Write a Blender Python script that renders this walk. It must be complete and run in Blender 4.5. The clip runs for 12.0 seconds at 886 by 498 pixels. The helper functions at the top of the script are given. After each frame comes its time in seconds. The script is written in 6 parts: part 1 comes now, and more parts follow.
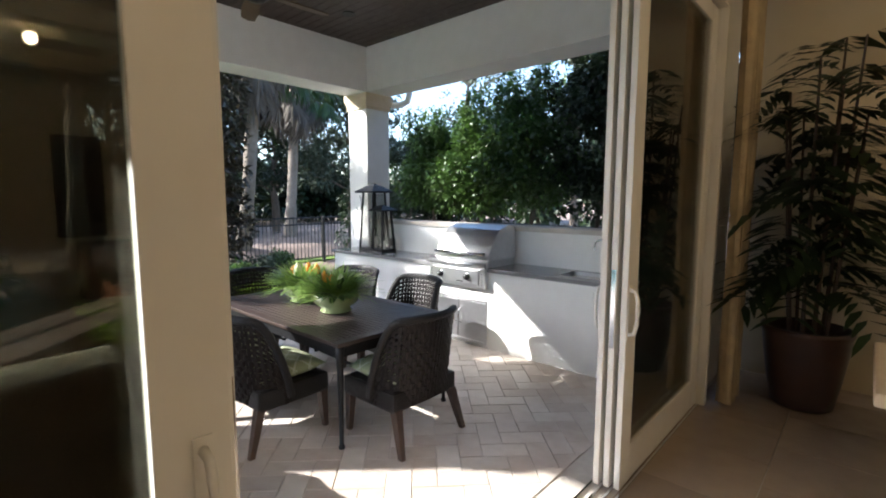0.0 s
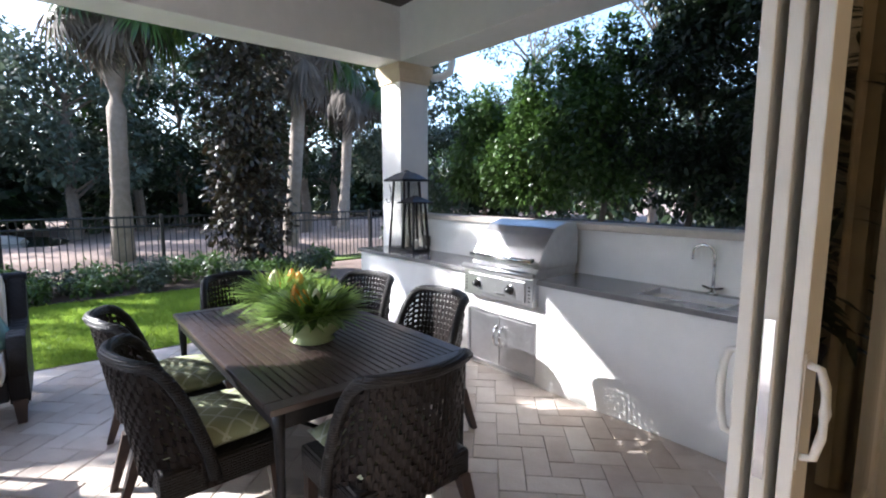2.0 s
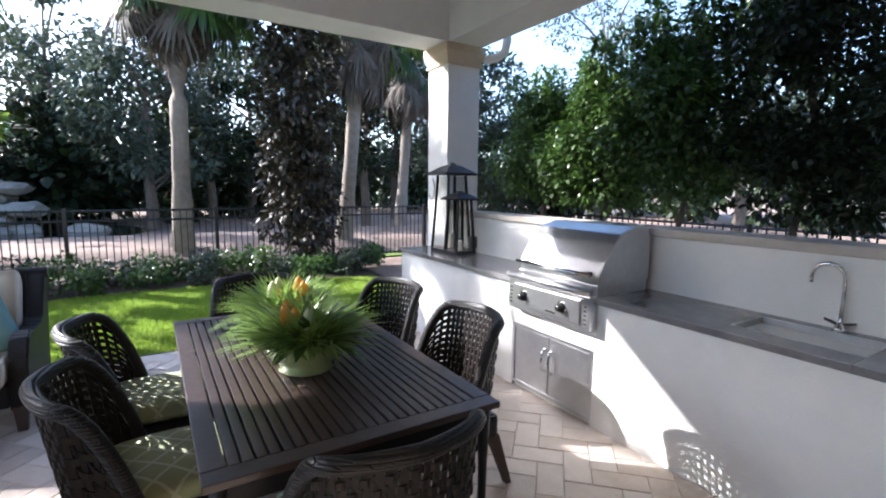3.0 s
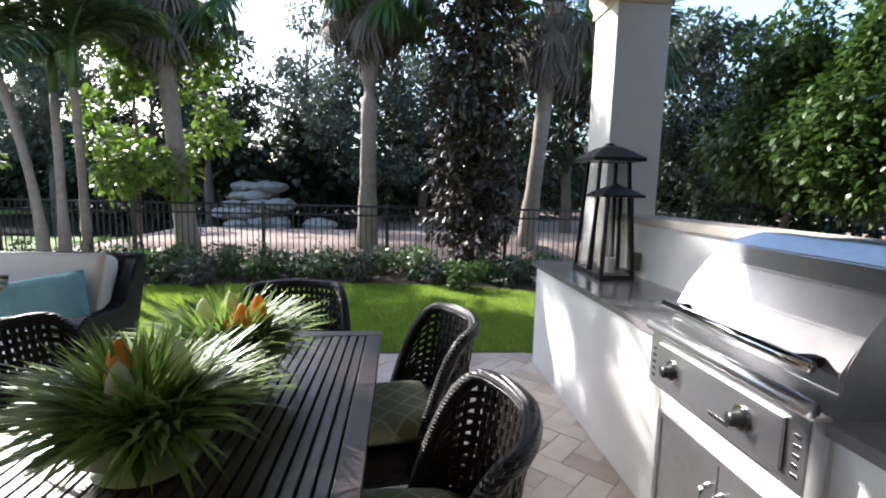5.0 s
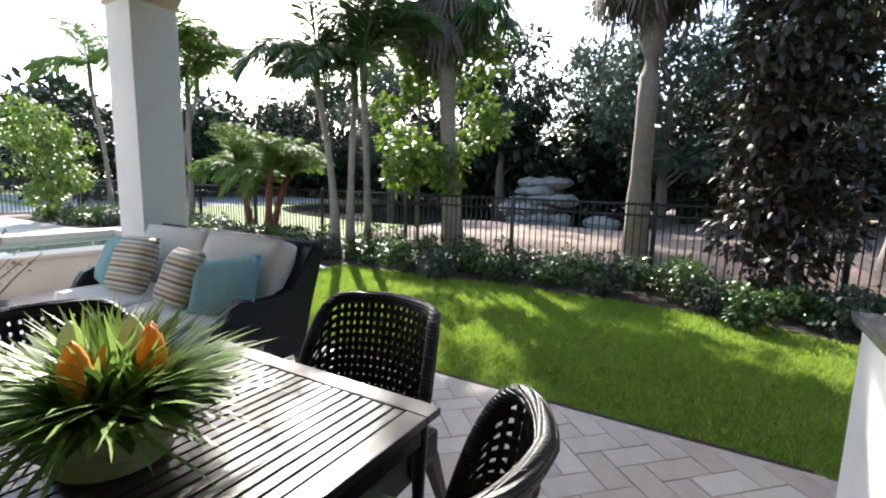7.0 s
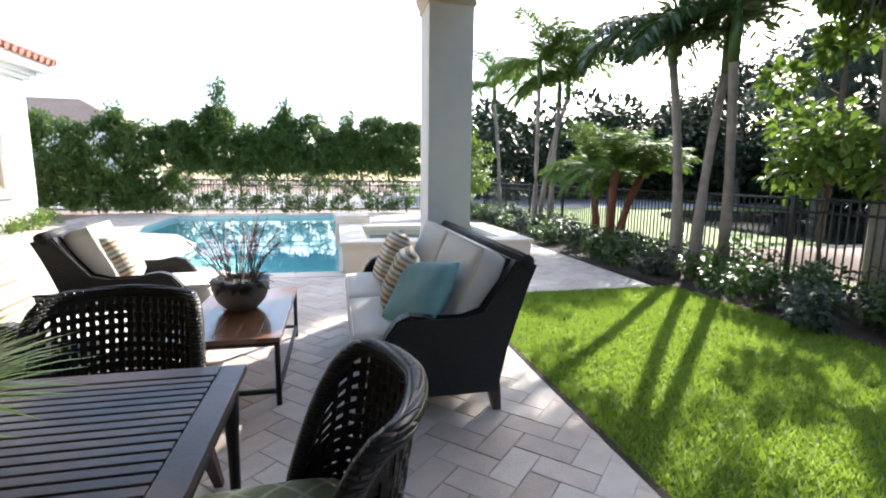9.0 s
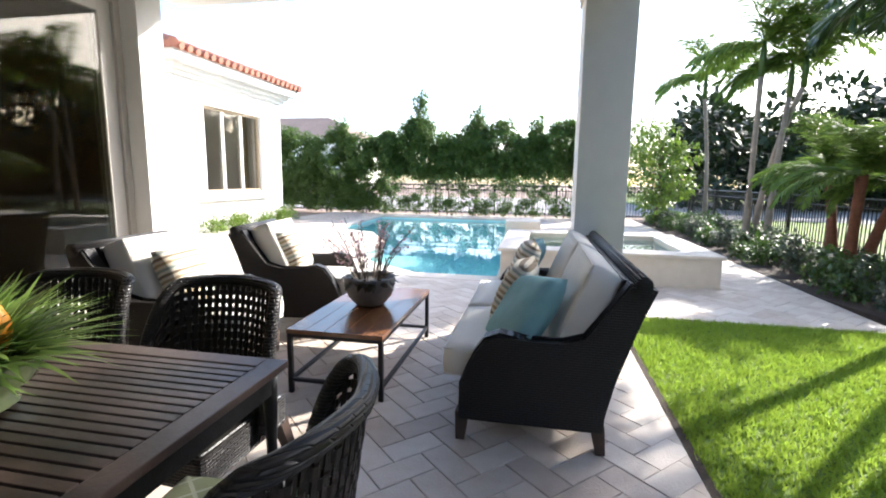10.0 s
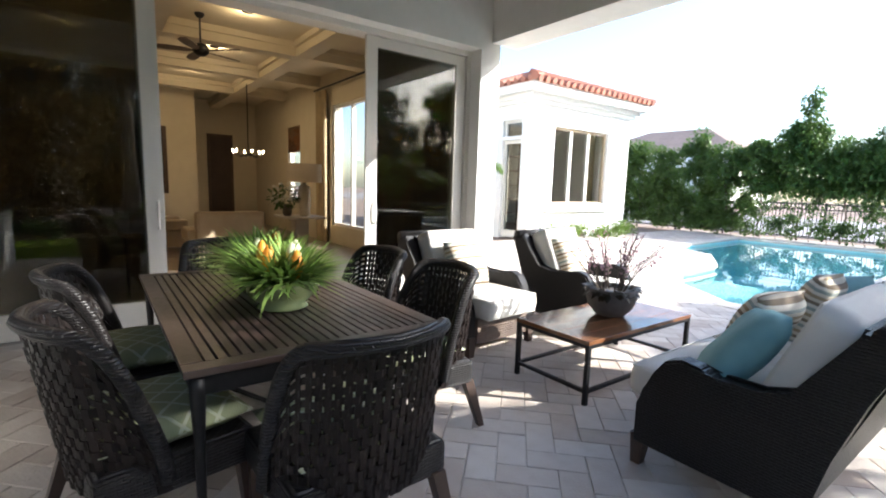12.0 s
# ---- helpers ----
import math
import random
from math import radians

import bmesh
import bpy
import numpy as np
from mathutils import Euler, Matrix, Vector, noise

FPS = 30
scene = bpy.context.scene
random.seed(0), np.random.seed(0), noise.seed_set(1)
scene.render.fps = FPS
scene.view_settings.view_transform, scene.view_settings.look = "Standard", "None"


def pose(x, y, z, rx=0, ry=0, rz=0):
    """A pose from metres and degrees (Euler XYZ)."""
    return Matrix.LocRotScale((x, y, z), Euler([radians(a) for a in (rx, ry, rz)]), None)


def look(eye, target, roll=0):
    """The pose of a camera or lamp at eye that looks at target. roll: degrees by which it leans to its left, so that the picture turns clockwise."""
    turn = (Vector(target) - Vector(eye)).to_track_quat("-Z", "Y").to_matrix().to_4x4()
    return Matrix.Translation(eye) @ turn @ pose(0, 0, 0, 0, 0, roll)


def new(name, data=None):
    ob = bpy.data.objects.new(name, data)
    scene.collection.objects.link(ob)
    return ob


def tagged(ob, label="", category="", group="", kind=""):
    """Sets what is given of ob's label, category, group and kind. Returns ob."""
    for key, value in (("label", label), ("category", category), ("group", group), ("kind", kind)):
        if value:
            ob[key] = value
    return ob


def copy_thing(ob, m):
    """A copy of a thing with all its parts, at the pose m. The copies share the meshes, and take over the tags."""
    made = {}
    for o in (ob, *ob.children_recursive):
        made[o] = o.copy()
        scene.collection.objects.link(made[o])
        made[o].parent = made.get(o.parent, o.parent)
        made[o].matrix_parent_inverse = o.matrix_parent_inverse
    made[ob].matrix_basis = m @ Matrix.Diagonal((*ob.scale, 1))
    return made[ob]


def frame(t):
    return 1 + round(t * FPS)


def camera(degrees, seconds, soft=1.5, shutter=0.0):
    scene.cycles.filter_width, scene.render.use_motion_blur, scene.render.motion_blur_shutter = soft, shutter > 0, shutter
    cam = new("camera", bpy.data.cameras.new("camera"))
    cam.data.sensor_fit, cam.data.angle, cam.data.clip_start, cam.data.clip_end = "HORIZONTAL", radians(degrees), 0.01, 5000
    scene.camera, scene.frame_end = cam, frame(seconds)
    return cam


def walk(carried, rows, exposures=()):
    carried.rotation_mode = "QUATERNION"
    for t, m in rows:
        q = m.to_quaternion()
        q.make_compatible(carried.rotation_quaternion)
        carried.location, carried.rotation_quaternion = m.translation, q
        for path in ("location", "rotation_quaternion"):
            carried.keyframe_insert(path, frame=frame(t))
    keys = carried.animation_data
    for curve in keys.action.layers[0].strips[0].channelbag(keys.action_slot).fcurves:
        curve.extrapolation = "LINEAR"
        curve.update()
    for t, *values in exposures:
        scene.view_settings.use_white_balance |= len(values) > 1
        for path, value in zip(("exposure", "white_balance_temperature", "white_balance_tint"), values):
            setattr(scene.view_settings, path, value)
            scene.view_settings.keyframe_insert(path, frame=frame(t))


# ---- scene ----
cam = camera(86.5, 12.0, soft=2.0)
PATH = [
    (0, (1.343, 0.487, 1.697), (0.007, 1.96, 1.482), 0.1),
    (0.5, (1.177, 0.8, 1.683), (-0.197, 2.236, 1.461), -0.4),
    (1, (0.986, 1.076, 1.642), (-0.42, 2.481, 1.421), -0.2),
    (1.5, (0.851, 1.324, 1.652), (-0.609, 2.671, 1.416), -0.0),
    (2, (0.688, 1.61, 1.633), (-0.843, 2.876, 1.396), 0.1),
    (2.5, (0.473, 1.902, 1.606), (-1.133, 3.071, 1.371), 0.7),
    (3, (0.316, 2.154, 1.648), (-1.37, 3.197, 1.385), 0.6),
    (3.2, (0.27, 2.277, 1.658), (-1.457, 3.25, 1.389), 0.4),
    (4.8, (-0.481, 3.354, 1.552), (-2.444, 3.64, 1.298), 1.3),
    (5, (-0.631, 3.452, 1.533), (-2.607, 3.634, 1.281), 1.4),
    (5.5, (-0.936, 3.703, 1.52), (-2.917, 3.605, 1.262), 1.8),
    (6, (-1.235, 3.873, 1.518), (-3.177, 3.477, 1.247), 1.8),
    (6.5, (-1.576, 4.027, 1.502), (-3.427, 3.327, 1.216), 1.4),
    (6.7, (-1.709, 4.087, 1.491), (-3.509, 3.265, 1.203), 1.4),
    (8.3, (-3.084, 3.998, 1.407), (-4.058, 2.279, 1.101), 0.8),
    (8.5, (-3.215, 4.01, 1.406), (-4.037, 2.212, 1.101), 0.7),
    (9, (-3.493, 3.931, 1.416), (-3.93, 2.004, 1.11), 0.7),
    (9.5, (-3.781, 3.861, 1.427), (-3.807, 1.884, 1.12), 0.8),
    (9.7, (-3.854, 3.787, 1.423), (-3.72, 1.813, 1.134), 0.6),
    (10, (-4.048, 3.755, 1.423), (-3.667, 1.814, 1.127), 0.8),
    (10.5, (-4.267, 3.631, 1.411), (-3.508, 1.803, 1.121), 1.2),
    (11, (-4.482, 3.574, 1.414), (-3.373, 1.933, 1.132), 1.5),
    (11.5, (-4.699, 3.587, 1.412), (-3.314, 2.17, 1.141), 1.6),
    (12, (-4.931, 3.566, 1.412), (-3.335, 2.39, 1.146), 1.7),
]
walk(cam, [(t, look(eye, target, roll)) for t, eye, target, roll in PATH], [(0.0, 2.1, 5850, 10), (0.7, 2.1, 5550, 10), (2.0, 2.1, 5700, 14), (3.2, 2.1, 5700, 15), (5.5, 1.8, 6050, 12), (6.5, 1.75, 6200, 10), (9.5, 1.82, 6250, 12), (11.0, 1.95, 6050, 11), (12.0, 1.87, 5950, 10)])

# ---- light ----
SUN_EL, SUN_AZ = 28.8, 225.8
sun_to = Vector((-0.713, -0.701, 0.55)).normalized()
world = bpy.data.worlds.new("world")
scene.world = world
world.use_nodes = True
wn = world.node_tree
sky = wn.nodes.new("ShaderNodeTexSky")
sky.sky_type = "NISHITA"
sky.sun_disc = False
sky.sun_elevation = radians(SUN_EL)
sky.sun_rotation = radians(SUN_AZ)
sky.air_density, sky.dust_density, sky.ozone_density = 1.0, 1.5, 1.0
wn.nodes["Background"].inputs["Strength"].default_value = 0.15
wn.links.new(sky.outputs[0], wn.nodes["Background"].inputs["Color"])
sun = new("sun", bpy.data.lights.new("sun", "SUN"))
sun.data.energy, sun.data.angle, sun.data.color = 4.4, radians(0.6), (1.0, 0.93, 0.82)
sun.matrix_world = look(sun_to * 30, (0, 0, 0))

# ---- materials ----


def mat(name, c1, c2=None, rough=0.7, metal=0.0, scale=8.0, bump=0.15, bscale=None, spec=0.5, rand=0.0, coat=0.0, trans=0.0, big=None):
    """A surface with two scales of colour variation, fine relief and uneven gloss."""
    m = bpy.data.materials.new(name)
    m.use_nodes = True
    nt = m.node_tree
    b = nt.nodes["Principled BSDF"]
    c2 = c2 or tuple(v * 0.75 for v in c1)
    tc = nt.nodes.new("ShaderNodeTexCoord")
    n1 = nt.nodes.new("ShaderNodeTexNoise")
    n1.inputs["Scale"].default_value, n1.inputs["Detail"].default_value = scale, 6
    n2 = nt.nodes.new("ShaderNodeTexNoise")
    n2.inputs["Scale"].default_value, n2.inputs["Detail"].default_value = (big or scale / 9), 3
    nt.links.new(tc.outputs["Object"], n1.inputs["Vector"])
    nt.links.new(tc.outputs["Object"], n2.inputs["Vector"])
    add = nt.nodes.new("ShaderNodeMath")
    add.operation = "ADD"
    nt.links.new(n1.outputs["Fac"], add.inputs[0])
    nt.links.new(n2.outputs["Fac"], add.inputs[1])
    src = add.outputs[0]
    if rand:
        oi = nt.nodes.new("ShaderNodeObjectInfo")
        geo = nt.nodes.new("ShaderNodeNewGeometry")
        s = nt.nodes.new("ShaderNodeMath")
        s.operation = "ADD"
        nt.links.new(oi.outputs["Random"], s.inputs[0])
        nt.links.new(geo.outputs["Random Per Island"], s.inputs[1])
        fr = nt.nodes.new("ShaderNodeMath")
        fr.operation = "FRACT"
        nt.links.new(s.outputs[0], fr.inputs[0])
        ma = nt.nodes.new("ShaderNodeMath")
        ma.operation = "MULTIPLY_ADD"
        ma.inputs[1].default_value = rand
        nt.links.new(fr.outputs[0], ma.inputs[0])
        nt.links.new(src, ma.inputs[2])
        src = ma.outputs[0]
    ramp = nt.nodes.new("ShaderNodeMapRange")
    ramp.inputs["From Min"].default_value, ramp.inputs["From Max"].default_value = 0.6, 1.4 + rand
    nt.links.new(src, ramp.inputs["Value"])
    mix = nt.nodes.new("ShaderNodeMix")
    mix.data_type = "RGBA"
    mix.inputs["A"].default_value, mix.inputs["B"].default_value = (*c1, 1), (*c2, 1)
    nt.links.new(ramp.outputs[0], mix.inputs["Factor"])
    nt.links.new(mix.outputs["Result"], b.inputs["Base Color"])
    rr = nt.nodes.new("ShaderNodeMapRange")
    rr.inputs["To Min"].default_value, rr.inputs["To Max"].default_value = max(0.02, rough - 0.1), min(1, rough + 0.1)
    nt.links.new(n1.outputs["Fac"], rr.inputs["Value"])
    nt.links.new(rr.outputs[0], b.inputs["Roughness"])
    b.inputs["Metallic"].default_value = metal
    b.inputs["Specular IOR Level"].default_value = spec
    b.inputs["Coat Weight"].default_value = coat
    if bump:
        nb = nt.nodes.new("ShaderNodeTexNoise")
        nb.inputs["Scale"].default_value, nb.inputs["Detail"].default_value = bscale or scale * 5, 5
        nt.links.new(tc.outputs["Object"], nb.inputs["Vector"])
        bp = nt.nodes.new("ShaderNodeBump")
        bp.inputs["Strength"].default_value, bp.inputs["Distance"].default_value = bump, 0.01
        nt.links.new(nb.outputs["Fac"], bp.inputs["Height"])
        nt.links.new(bp.outputs[0], b.inputs["Normal"])
    if trans:
        tr = nt.nodes.new("ShaderNodeBsdfTranslucent")
        nt.links.new(mix.outputs["Result"], tr.inputs["Color"])
        ms = nt.nodes.new("ShaderNodeMixShader")
        ms.inputs[0].default_value = trans
        nt.links.new(b.outputs[0], ms.inputs[1])
        nt.links.new(tr.outputs[0], ms.inputs[2])
        nt.links.new(ms.outputs[0], nt.nodes["Material Output"].inputs["Surface"])
    return m


def weave_mat(name, c1, c2, pitch=0.012, rough=0.4):
    """Tight woven resin wicker: two crossed ripples in relief and tone."""
    m = mat(name, c1, c2, rough, scale=40, bump=0)
    nt = m.node_tree
    b = nt.nodes["Principled BSDF"]
    tc = nt.nodes.new("ShaderNodeTexCoord")
    ch = nt.nodes.new("ShaderNodeTexBrick")
    ch.inputs["Scale"].default_value = 1
    ch.inputs["Brick Width"].default_value, ch.inputs["Row Height"].default_value = pitch * 3, pitch
    ch.inputs["Mortar Size"].default_value, ch.inputs["Mortar Smooth"].default_value = pitch * 0.3, 1.0
    cx = nt.nodes.new("ShaderNodeSeparateXYZ")
    cb = nt.nodes.new("ShaderNodeCombineXYZ")
    ad = nt.nodes.new("ShaderNodeMath")
    ad.operation = "ADD"
    nt.links.new(tc.outputs["Object"], cx.inputs[0])
    nt.links.new(cx.outputs[0], ad.inputs[0])
    nt.links.new(cx.outputs[1], ad.inputs[1])
    nt.links.new(ad.outputs[0], cb.inputs[0])
    nt.links.new(cx.outputs[2], cb.inputs[1])
    nt.links.new(cb.outputs[0], ch.inputs["Vector"])
    bp = nt.nodes.new("ShaderNodeBump")
    bp.invert = True
    bp.inputs["Strength"].default_value, bp.inputs["Distance"].default_value = 0.9, 0.006
    nt.links.new(ch.outputs["Fac"], bp.inputs["Height"])
    nt.links.new(bp.outputs[0], b.inputs["Normal"])
    return m


def stripe_mat(name, cols, pitch, axis=0, rough=0.85):
    """Woven cloth with coloured stripes."""
    m = mat(name, cols[0], cols[0], rough, scale=60, bump=0.3, bscale=300)
    nt = m.node_tree
    b = nt.nodes["Principled BSDF"]
    tc = nt.nodes.new("ShaderNodeTexCoord")
    cx = nt.nodes.new("ShaderNodeSeparateXYZ")
    nt.links.new(tc.outputs["Object"], cx.inputs[0])
    mu = nt.nodes.new("ShaderNodeMath")
    mu.operation = "MULTIPLY"
    mu.inputs[1].default_value = 1 / pitch
    nt.links.new(cx.outputs[axis], mu.inputs[0])
    fr = nt.nodes.new("ShaderNodeMath")
    fr.operation = "FRACT"
    nt.links.new(mu.outputs[0], fr.inputs[0])
    cr = nt.nodes.new("ShaderNodeValToRGB")
    cr.color_ramp.interpolation = "CONSTANT"
    while len(cr.color_ramp.elements) < len(cols):
        cr.color_ramp.elements.new(0.5)
    for i, c in enumerate(cols):
        cr.color_ramp.elements[i].position = i / len(cols)
        cr.color_ramp.elements[i].color = (*c, 1)
    nt.links.new(fr.outputs[0], cr.inputs[0])
    nt.links.new(cr.outputs[0], b.inputs["Base Color"])
    return m


def lattice_mat(name, c1, c2, pitch=0.09):
    """Green cushion cloth with a pale crossed lattice woven in."""
    m = mat(name, c1, c1, 0.85, scale=60, bump=0.3, bscale=300)
    nt = m.node_tree
    b = nt.nodes["Principled BSDF"]
    tc = nt.nodes.new("ShaderNodeTexCoord")
    mp = nt.nodes.new("ShaderNodeMapping")
    mp.inputs["Rotation"].default_value = (0, 0, radians(45))
    nt.links.new(tc.outputs["Object"], mp.inputs[0])
    br = nt.nodes.new("ShaderNodeTexBrick")
    br.offset = 0
    br.inputs["Scale"].default_value = 1
    br.inputs["Brick Width"].default_value = br.inputs["Row Height"].default_value = pitch
    br.inputs["Mortar Size"].default_value = 0.006
    br.inputs["Color1"].default_value = br.inputs["Color2"].default_value = (*c1, 1)
    br.inputs["Mortar"].default_value = (*c2, 1)
    nt.links.new(mp.outputs[0], br.inputs["Vector"])
    nt.links.new(br.outputs["Color"], b.inputs["Base Color"])
    return m


def glass_mat(name, tint, rough=0.0, ior=1.45, mixed=0.12):
    """Clear pane: see-through with a mirror-like sheen by Fresnel."""
    m = bpy.data.materials.new(name)
    m.use_nodes = True
    nt = m.node_tree
    nt.nodes.remove(nt.nodes["Principled BSDF"])
    tr = nt.nodes.new("ShaderNodeBsdfTransparent")
    tr.inputs[0].default_value = (*tint, 1)
    gl = nt.nodes.new("ShaderNodeBsdfGlossy")
    gl.inputs["Roughness"].default_value = rough
    lw = nt.nodes.new("ShaderNodeLayerWeight")
    pw5 = nt.nodes.new("ShaderNodeMath")
    pw5.operation = "POWER"
    pw5.inputs[1].default_value = 4.0
    lw.inputs["Blend"].default_value = 0.5
    nt.links.new(lw.outputs["Facing"], pw5.inputs[0])
    fr = nt.nodes.new("ShaderNodeMath")
    fr.operation = "MULTIPLY_ADD"
    fr.inputs[1].default_value = 0.9
    fr.inputs[2].default_value = ((ior - 1) / (ior + 1)) ** 2
    nt.links.new(pw5.outputs[0], fr.inputs[0])
    ms = nt.nodes.new("ShaderNodeMixShader")
    nt.links.new(fr.outputs[0], ms.inputs[0])
    nt.links.new(tr.outputs[0], ms.inputs[1])
    nt.links.new(gl.outputs[0], ms.inputs[2])
    nt.links.new(ms.outputs[0], nt.nodes["Material Output"].inputs["Surface"])
    return m


def glow_mat(name, c, strength):
    m = bpy.data.materials.new(name)
    m.use_nodes = True
    b = m.node_tree.nodes["Principled BSDF"]
    b.inputs["Base Color"].default_value = (*c, 1)
    b.inputs["Emission Color"].default_value = (*c, 1)
    b.inputs["Emission Strength"].default_value = strength
    return m


STUCCO = mat("white_stucco", (0.80, 0.79, 0.76), (0.72, 0.71, 0.68), 0.9, scale=6, bump=0.35, bscale=120)
CREAM = mat("cream_plaster", (0.66, 0.58, 0.42), (0.60, 0.52, 0.37), 0.85, scale=4, bump=0.1, bscale=90)
BUFF = mat("cast_stone", (0.62, 0.52, 0.38), (0.52, 0.43, 0.30), 0.85, scale=12, bump=0.3)
CAPSTONE = mat("grey_cast_stone", (0.55, 0.50, 0.44), (0.43, 0.39, 0.34), 0.8, scale=14, bump=0.3)
GRANITE = mat("grey_granite", (0.24, 0.23, 0.23), (0.13, 0.125, 0.13), 0.16, scale=160, bump=0.0, big=6, coat=0.2)
DARKWOOD = mat("dark_ceiling_wood", (0.045, 0.026, 0.018), (0.028, 0.016, 0.011), 0.5, scale=12, bump=0.2)
TABLEWOOD = mat("dark_brown_slats", (0.052, 0.033, 0.027), (0.030, 0.019, 0.0155), 0.36, scale=30, bump=0.12, rand=0.5, spec=0.8)
LEGWOOD = mat("dark_leg_wood", (0.07, 0.042, 0.03), (0.04, 0.024, 0.018), 0.5, scale=25, bump=0.2)
WARMWOOD = mat("polished_brown_wood", (0.22, 0.10, 0.045), (0.12, 0.05, 0.022), 0.22, scale=9, bump=0.08, coat=0.3)
WICKER = mat("dark_wicker_strand", (0.015, 0.010, 0.0085), (0.007, 0.005, 0.0042), 0.38, scale=50, bump=0.3, rand=0.6, spec=0.25)
WEAVE = weave_mat("dark_wicker_weave", (0.009, 0.0065, 0.006), (0.0045, 0.0033, 0.003), 0.013, 0.45)
BROWNWEAVE = weave_mat("brown_wicker_weave", (0.16, 0.11, 0.08), (0.07, 0.048, 0.036), 0.02)
IRON = mat("black_iron", (0.022, 0.022, 0.024), (0.012, 0.012, 0.013), 0.45, 0.6, scale=30, bump=0.15)
FENCEPAINT = mat("black_fence_paint", (0.018, 0.018, 0.019), (0.011, 0.011, 0.011), 0.4, 0.0, scale=30, bump=0.1)
STEEL = mat("brushed_steel", (0.62, 0.62, 0.63), (0.52, 0.52, 0.53), 0.33, 1.0, scale=20, bump=0.05, bscale=200)
CHROME = mat("chrome", (0.75, 0.75, 0.76), (0.7, 0.7, 0.7), 0.1, 1.0, scale=5, bump=0)
BLACKKNOB = mat("black_plastic", (0.02, 0.02, 0.02), (0.015, 0.015, 0.015), 0.3, scale=20, bump=0)
FRAMEPAINT = mat("white_door_paint", (0.70, 0.68, 0.63), (0.64, 0.62, 0.57), 0.4, scale=5, bump=0.05)
TAN = mat("tan_frame_paint", (0.48, 0.38, 0.26), (0.42, 0.33, 0.22), 0.5, scale=5, bump=0.05)
GREENCLOTH = lattice_mat("green_lattice_cloth", (0.30, 0.33, 0.19), (0.48, 0.51, 0.37))
WHITECLOTH = mat("cream_canvas", (0.74, 0.71, 0.65), (0.67, 0.64, 0.58), 0.9, scale=9, bump=0.35, bscale=240)
AQUACLOTH = mat("aqua_cloth", (0.22, 0.40, 0.40), (0.17, 0.33, 0.34), 0.85, scale=12, bump=0.3, bscale=260)
STRIPECLOTH = stripe_mat("striped_cloth", [(0.62, 0.55, 0.43), (0.20, 0.15, 0.10), (0.66, 0.62, 0.52), (0.30, 0.34, 0.30), (0.66, 0.6, 0.48), (0.36, 0.27, 0.16)], 0.12, axis=0)
CURTAIN = mat("beige_damask", (0.52, 0.40, 0.22), (0.34, 0.27, 0.17), 0.8, scale=14, bump=0.3, bscale=200, big=5)
STONE_TILE = mat("travertine", (0.68, 0.62, 0.555), (0.40, 0.315, 0.25), 0.55, scale=9, bump=0.35, bscale=70, rand=0.9, big=2)
GROUT = mat("sand_joint", (0.58, 0.52, 0.46), (0.46, 0.41, 0.36), 0.95, scale=30, bump=0.3)
INTILE = mat("interior_limestone", (0.36, 0.28, 0.20), (0.20, 0.15, 0.11), 0.35, scale=7, bump=0.1, rand=1.0)
COPING = mat("pool_coping_stone", (0.68, 0.62, 0.54), (0.58, 0.52, 0.44), 0.7, scale=10, bump=0.3)
POOLTILE = mat("pool_plaster", (0.50, 0.80, 0.81), (0.42, 0.73, 0.76), 0.6, scale=8, bump=0.1)
GRASS = mat("grass_blade", (0.20, 0.33, 0.03), (0.32, 0.42, 0.06), 0.6, scale=3, bump=0, rand=0.9, trans=0.5)
TURF = mat("turf_soil", (0.14, 0.22, 0.028), (0.10, 0.15, 0.02), 0.9, scale=14, bump=0.5)
MULCH = mat("leaf_litter", (0.34, 0.25, 0.20), (0.17, 0.12, 0.09), 0.95, scale=16, bump=0.8, bscale=40)
SOIL = mat("bed_mulch", (0.06, 0.04, 0.028), (0.035, 0.024, 0.017), 0.95, scale=20, bump=0.8)
BARK = mat("tree_bark", (0.16, 0.125, 0.095), (0.085, 0.065, 0.05), 0.9, scale=14, bump=0.7)
PALMBARK = mat("palm_trunk", (0.27, 0.23, 0.19), (0.15, 0.125, 0.10), 0.9, scale=10, bump=0.7)
REDBARK = mat("red_brown_palm_trunk", (0.20, 0.075, 0.04), (0.10, 0.04, 0.025), 0.9, scale=18, bump=0.9)
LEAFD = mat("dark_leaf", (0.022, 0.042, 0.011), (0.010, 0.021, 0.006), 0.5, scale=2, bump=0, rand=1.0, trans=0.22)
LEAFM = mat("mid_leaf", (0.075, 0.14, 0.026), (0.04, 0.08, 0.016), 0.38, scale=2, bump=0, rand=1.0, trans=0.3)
LEAFY = mat("yellow_green_leaf", (0.17, 0.26, 0.035), (0.09, 0.16, 0.022), 0.42, scale=2, bump=0, rand=1.0, trans=0.4)
LEAFH = mat("hedge_leaf", (0.12, 0.20, 0.042), (0.065, 0.12, 0.026), 0.4, scale=2, bump=0, rand=1.0, trans=0.4)
LEAFB = mat("bronze_magnolia_leaf", (0.024, 0.028, 0.011), (0.038, 0.022, 0.012), 0.42, scale=2, bump=0, rand=1.0, trans=0.15)
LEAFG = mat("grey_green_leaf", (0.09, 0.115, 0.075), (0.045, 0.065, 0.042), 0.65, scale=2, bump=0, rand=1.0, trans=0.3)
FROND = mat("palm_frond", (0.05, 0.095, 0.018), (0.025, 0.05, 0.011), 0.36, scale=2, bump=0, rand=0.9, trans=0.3)
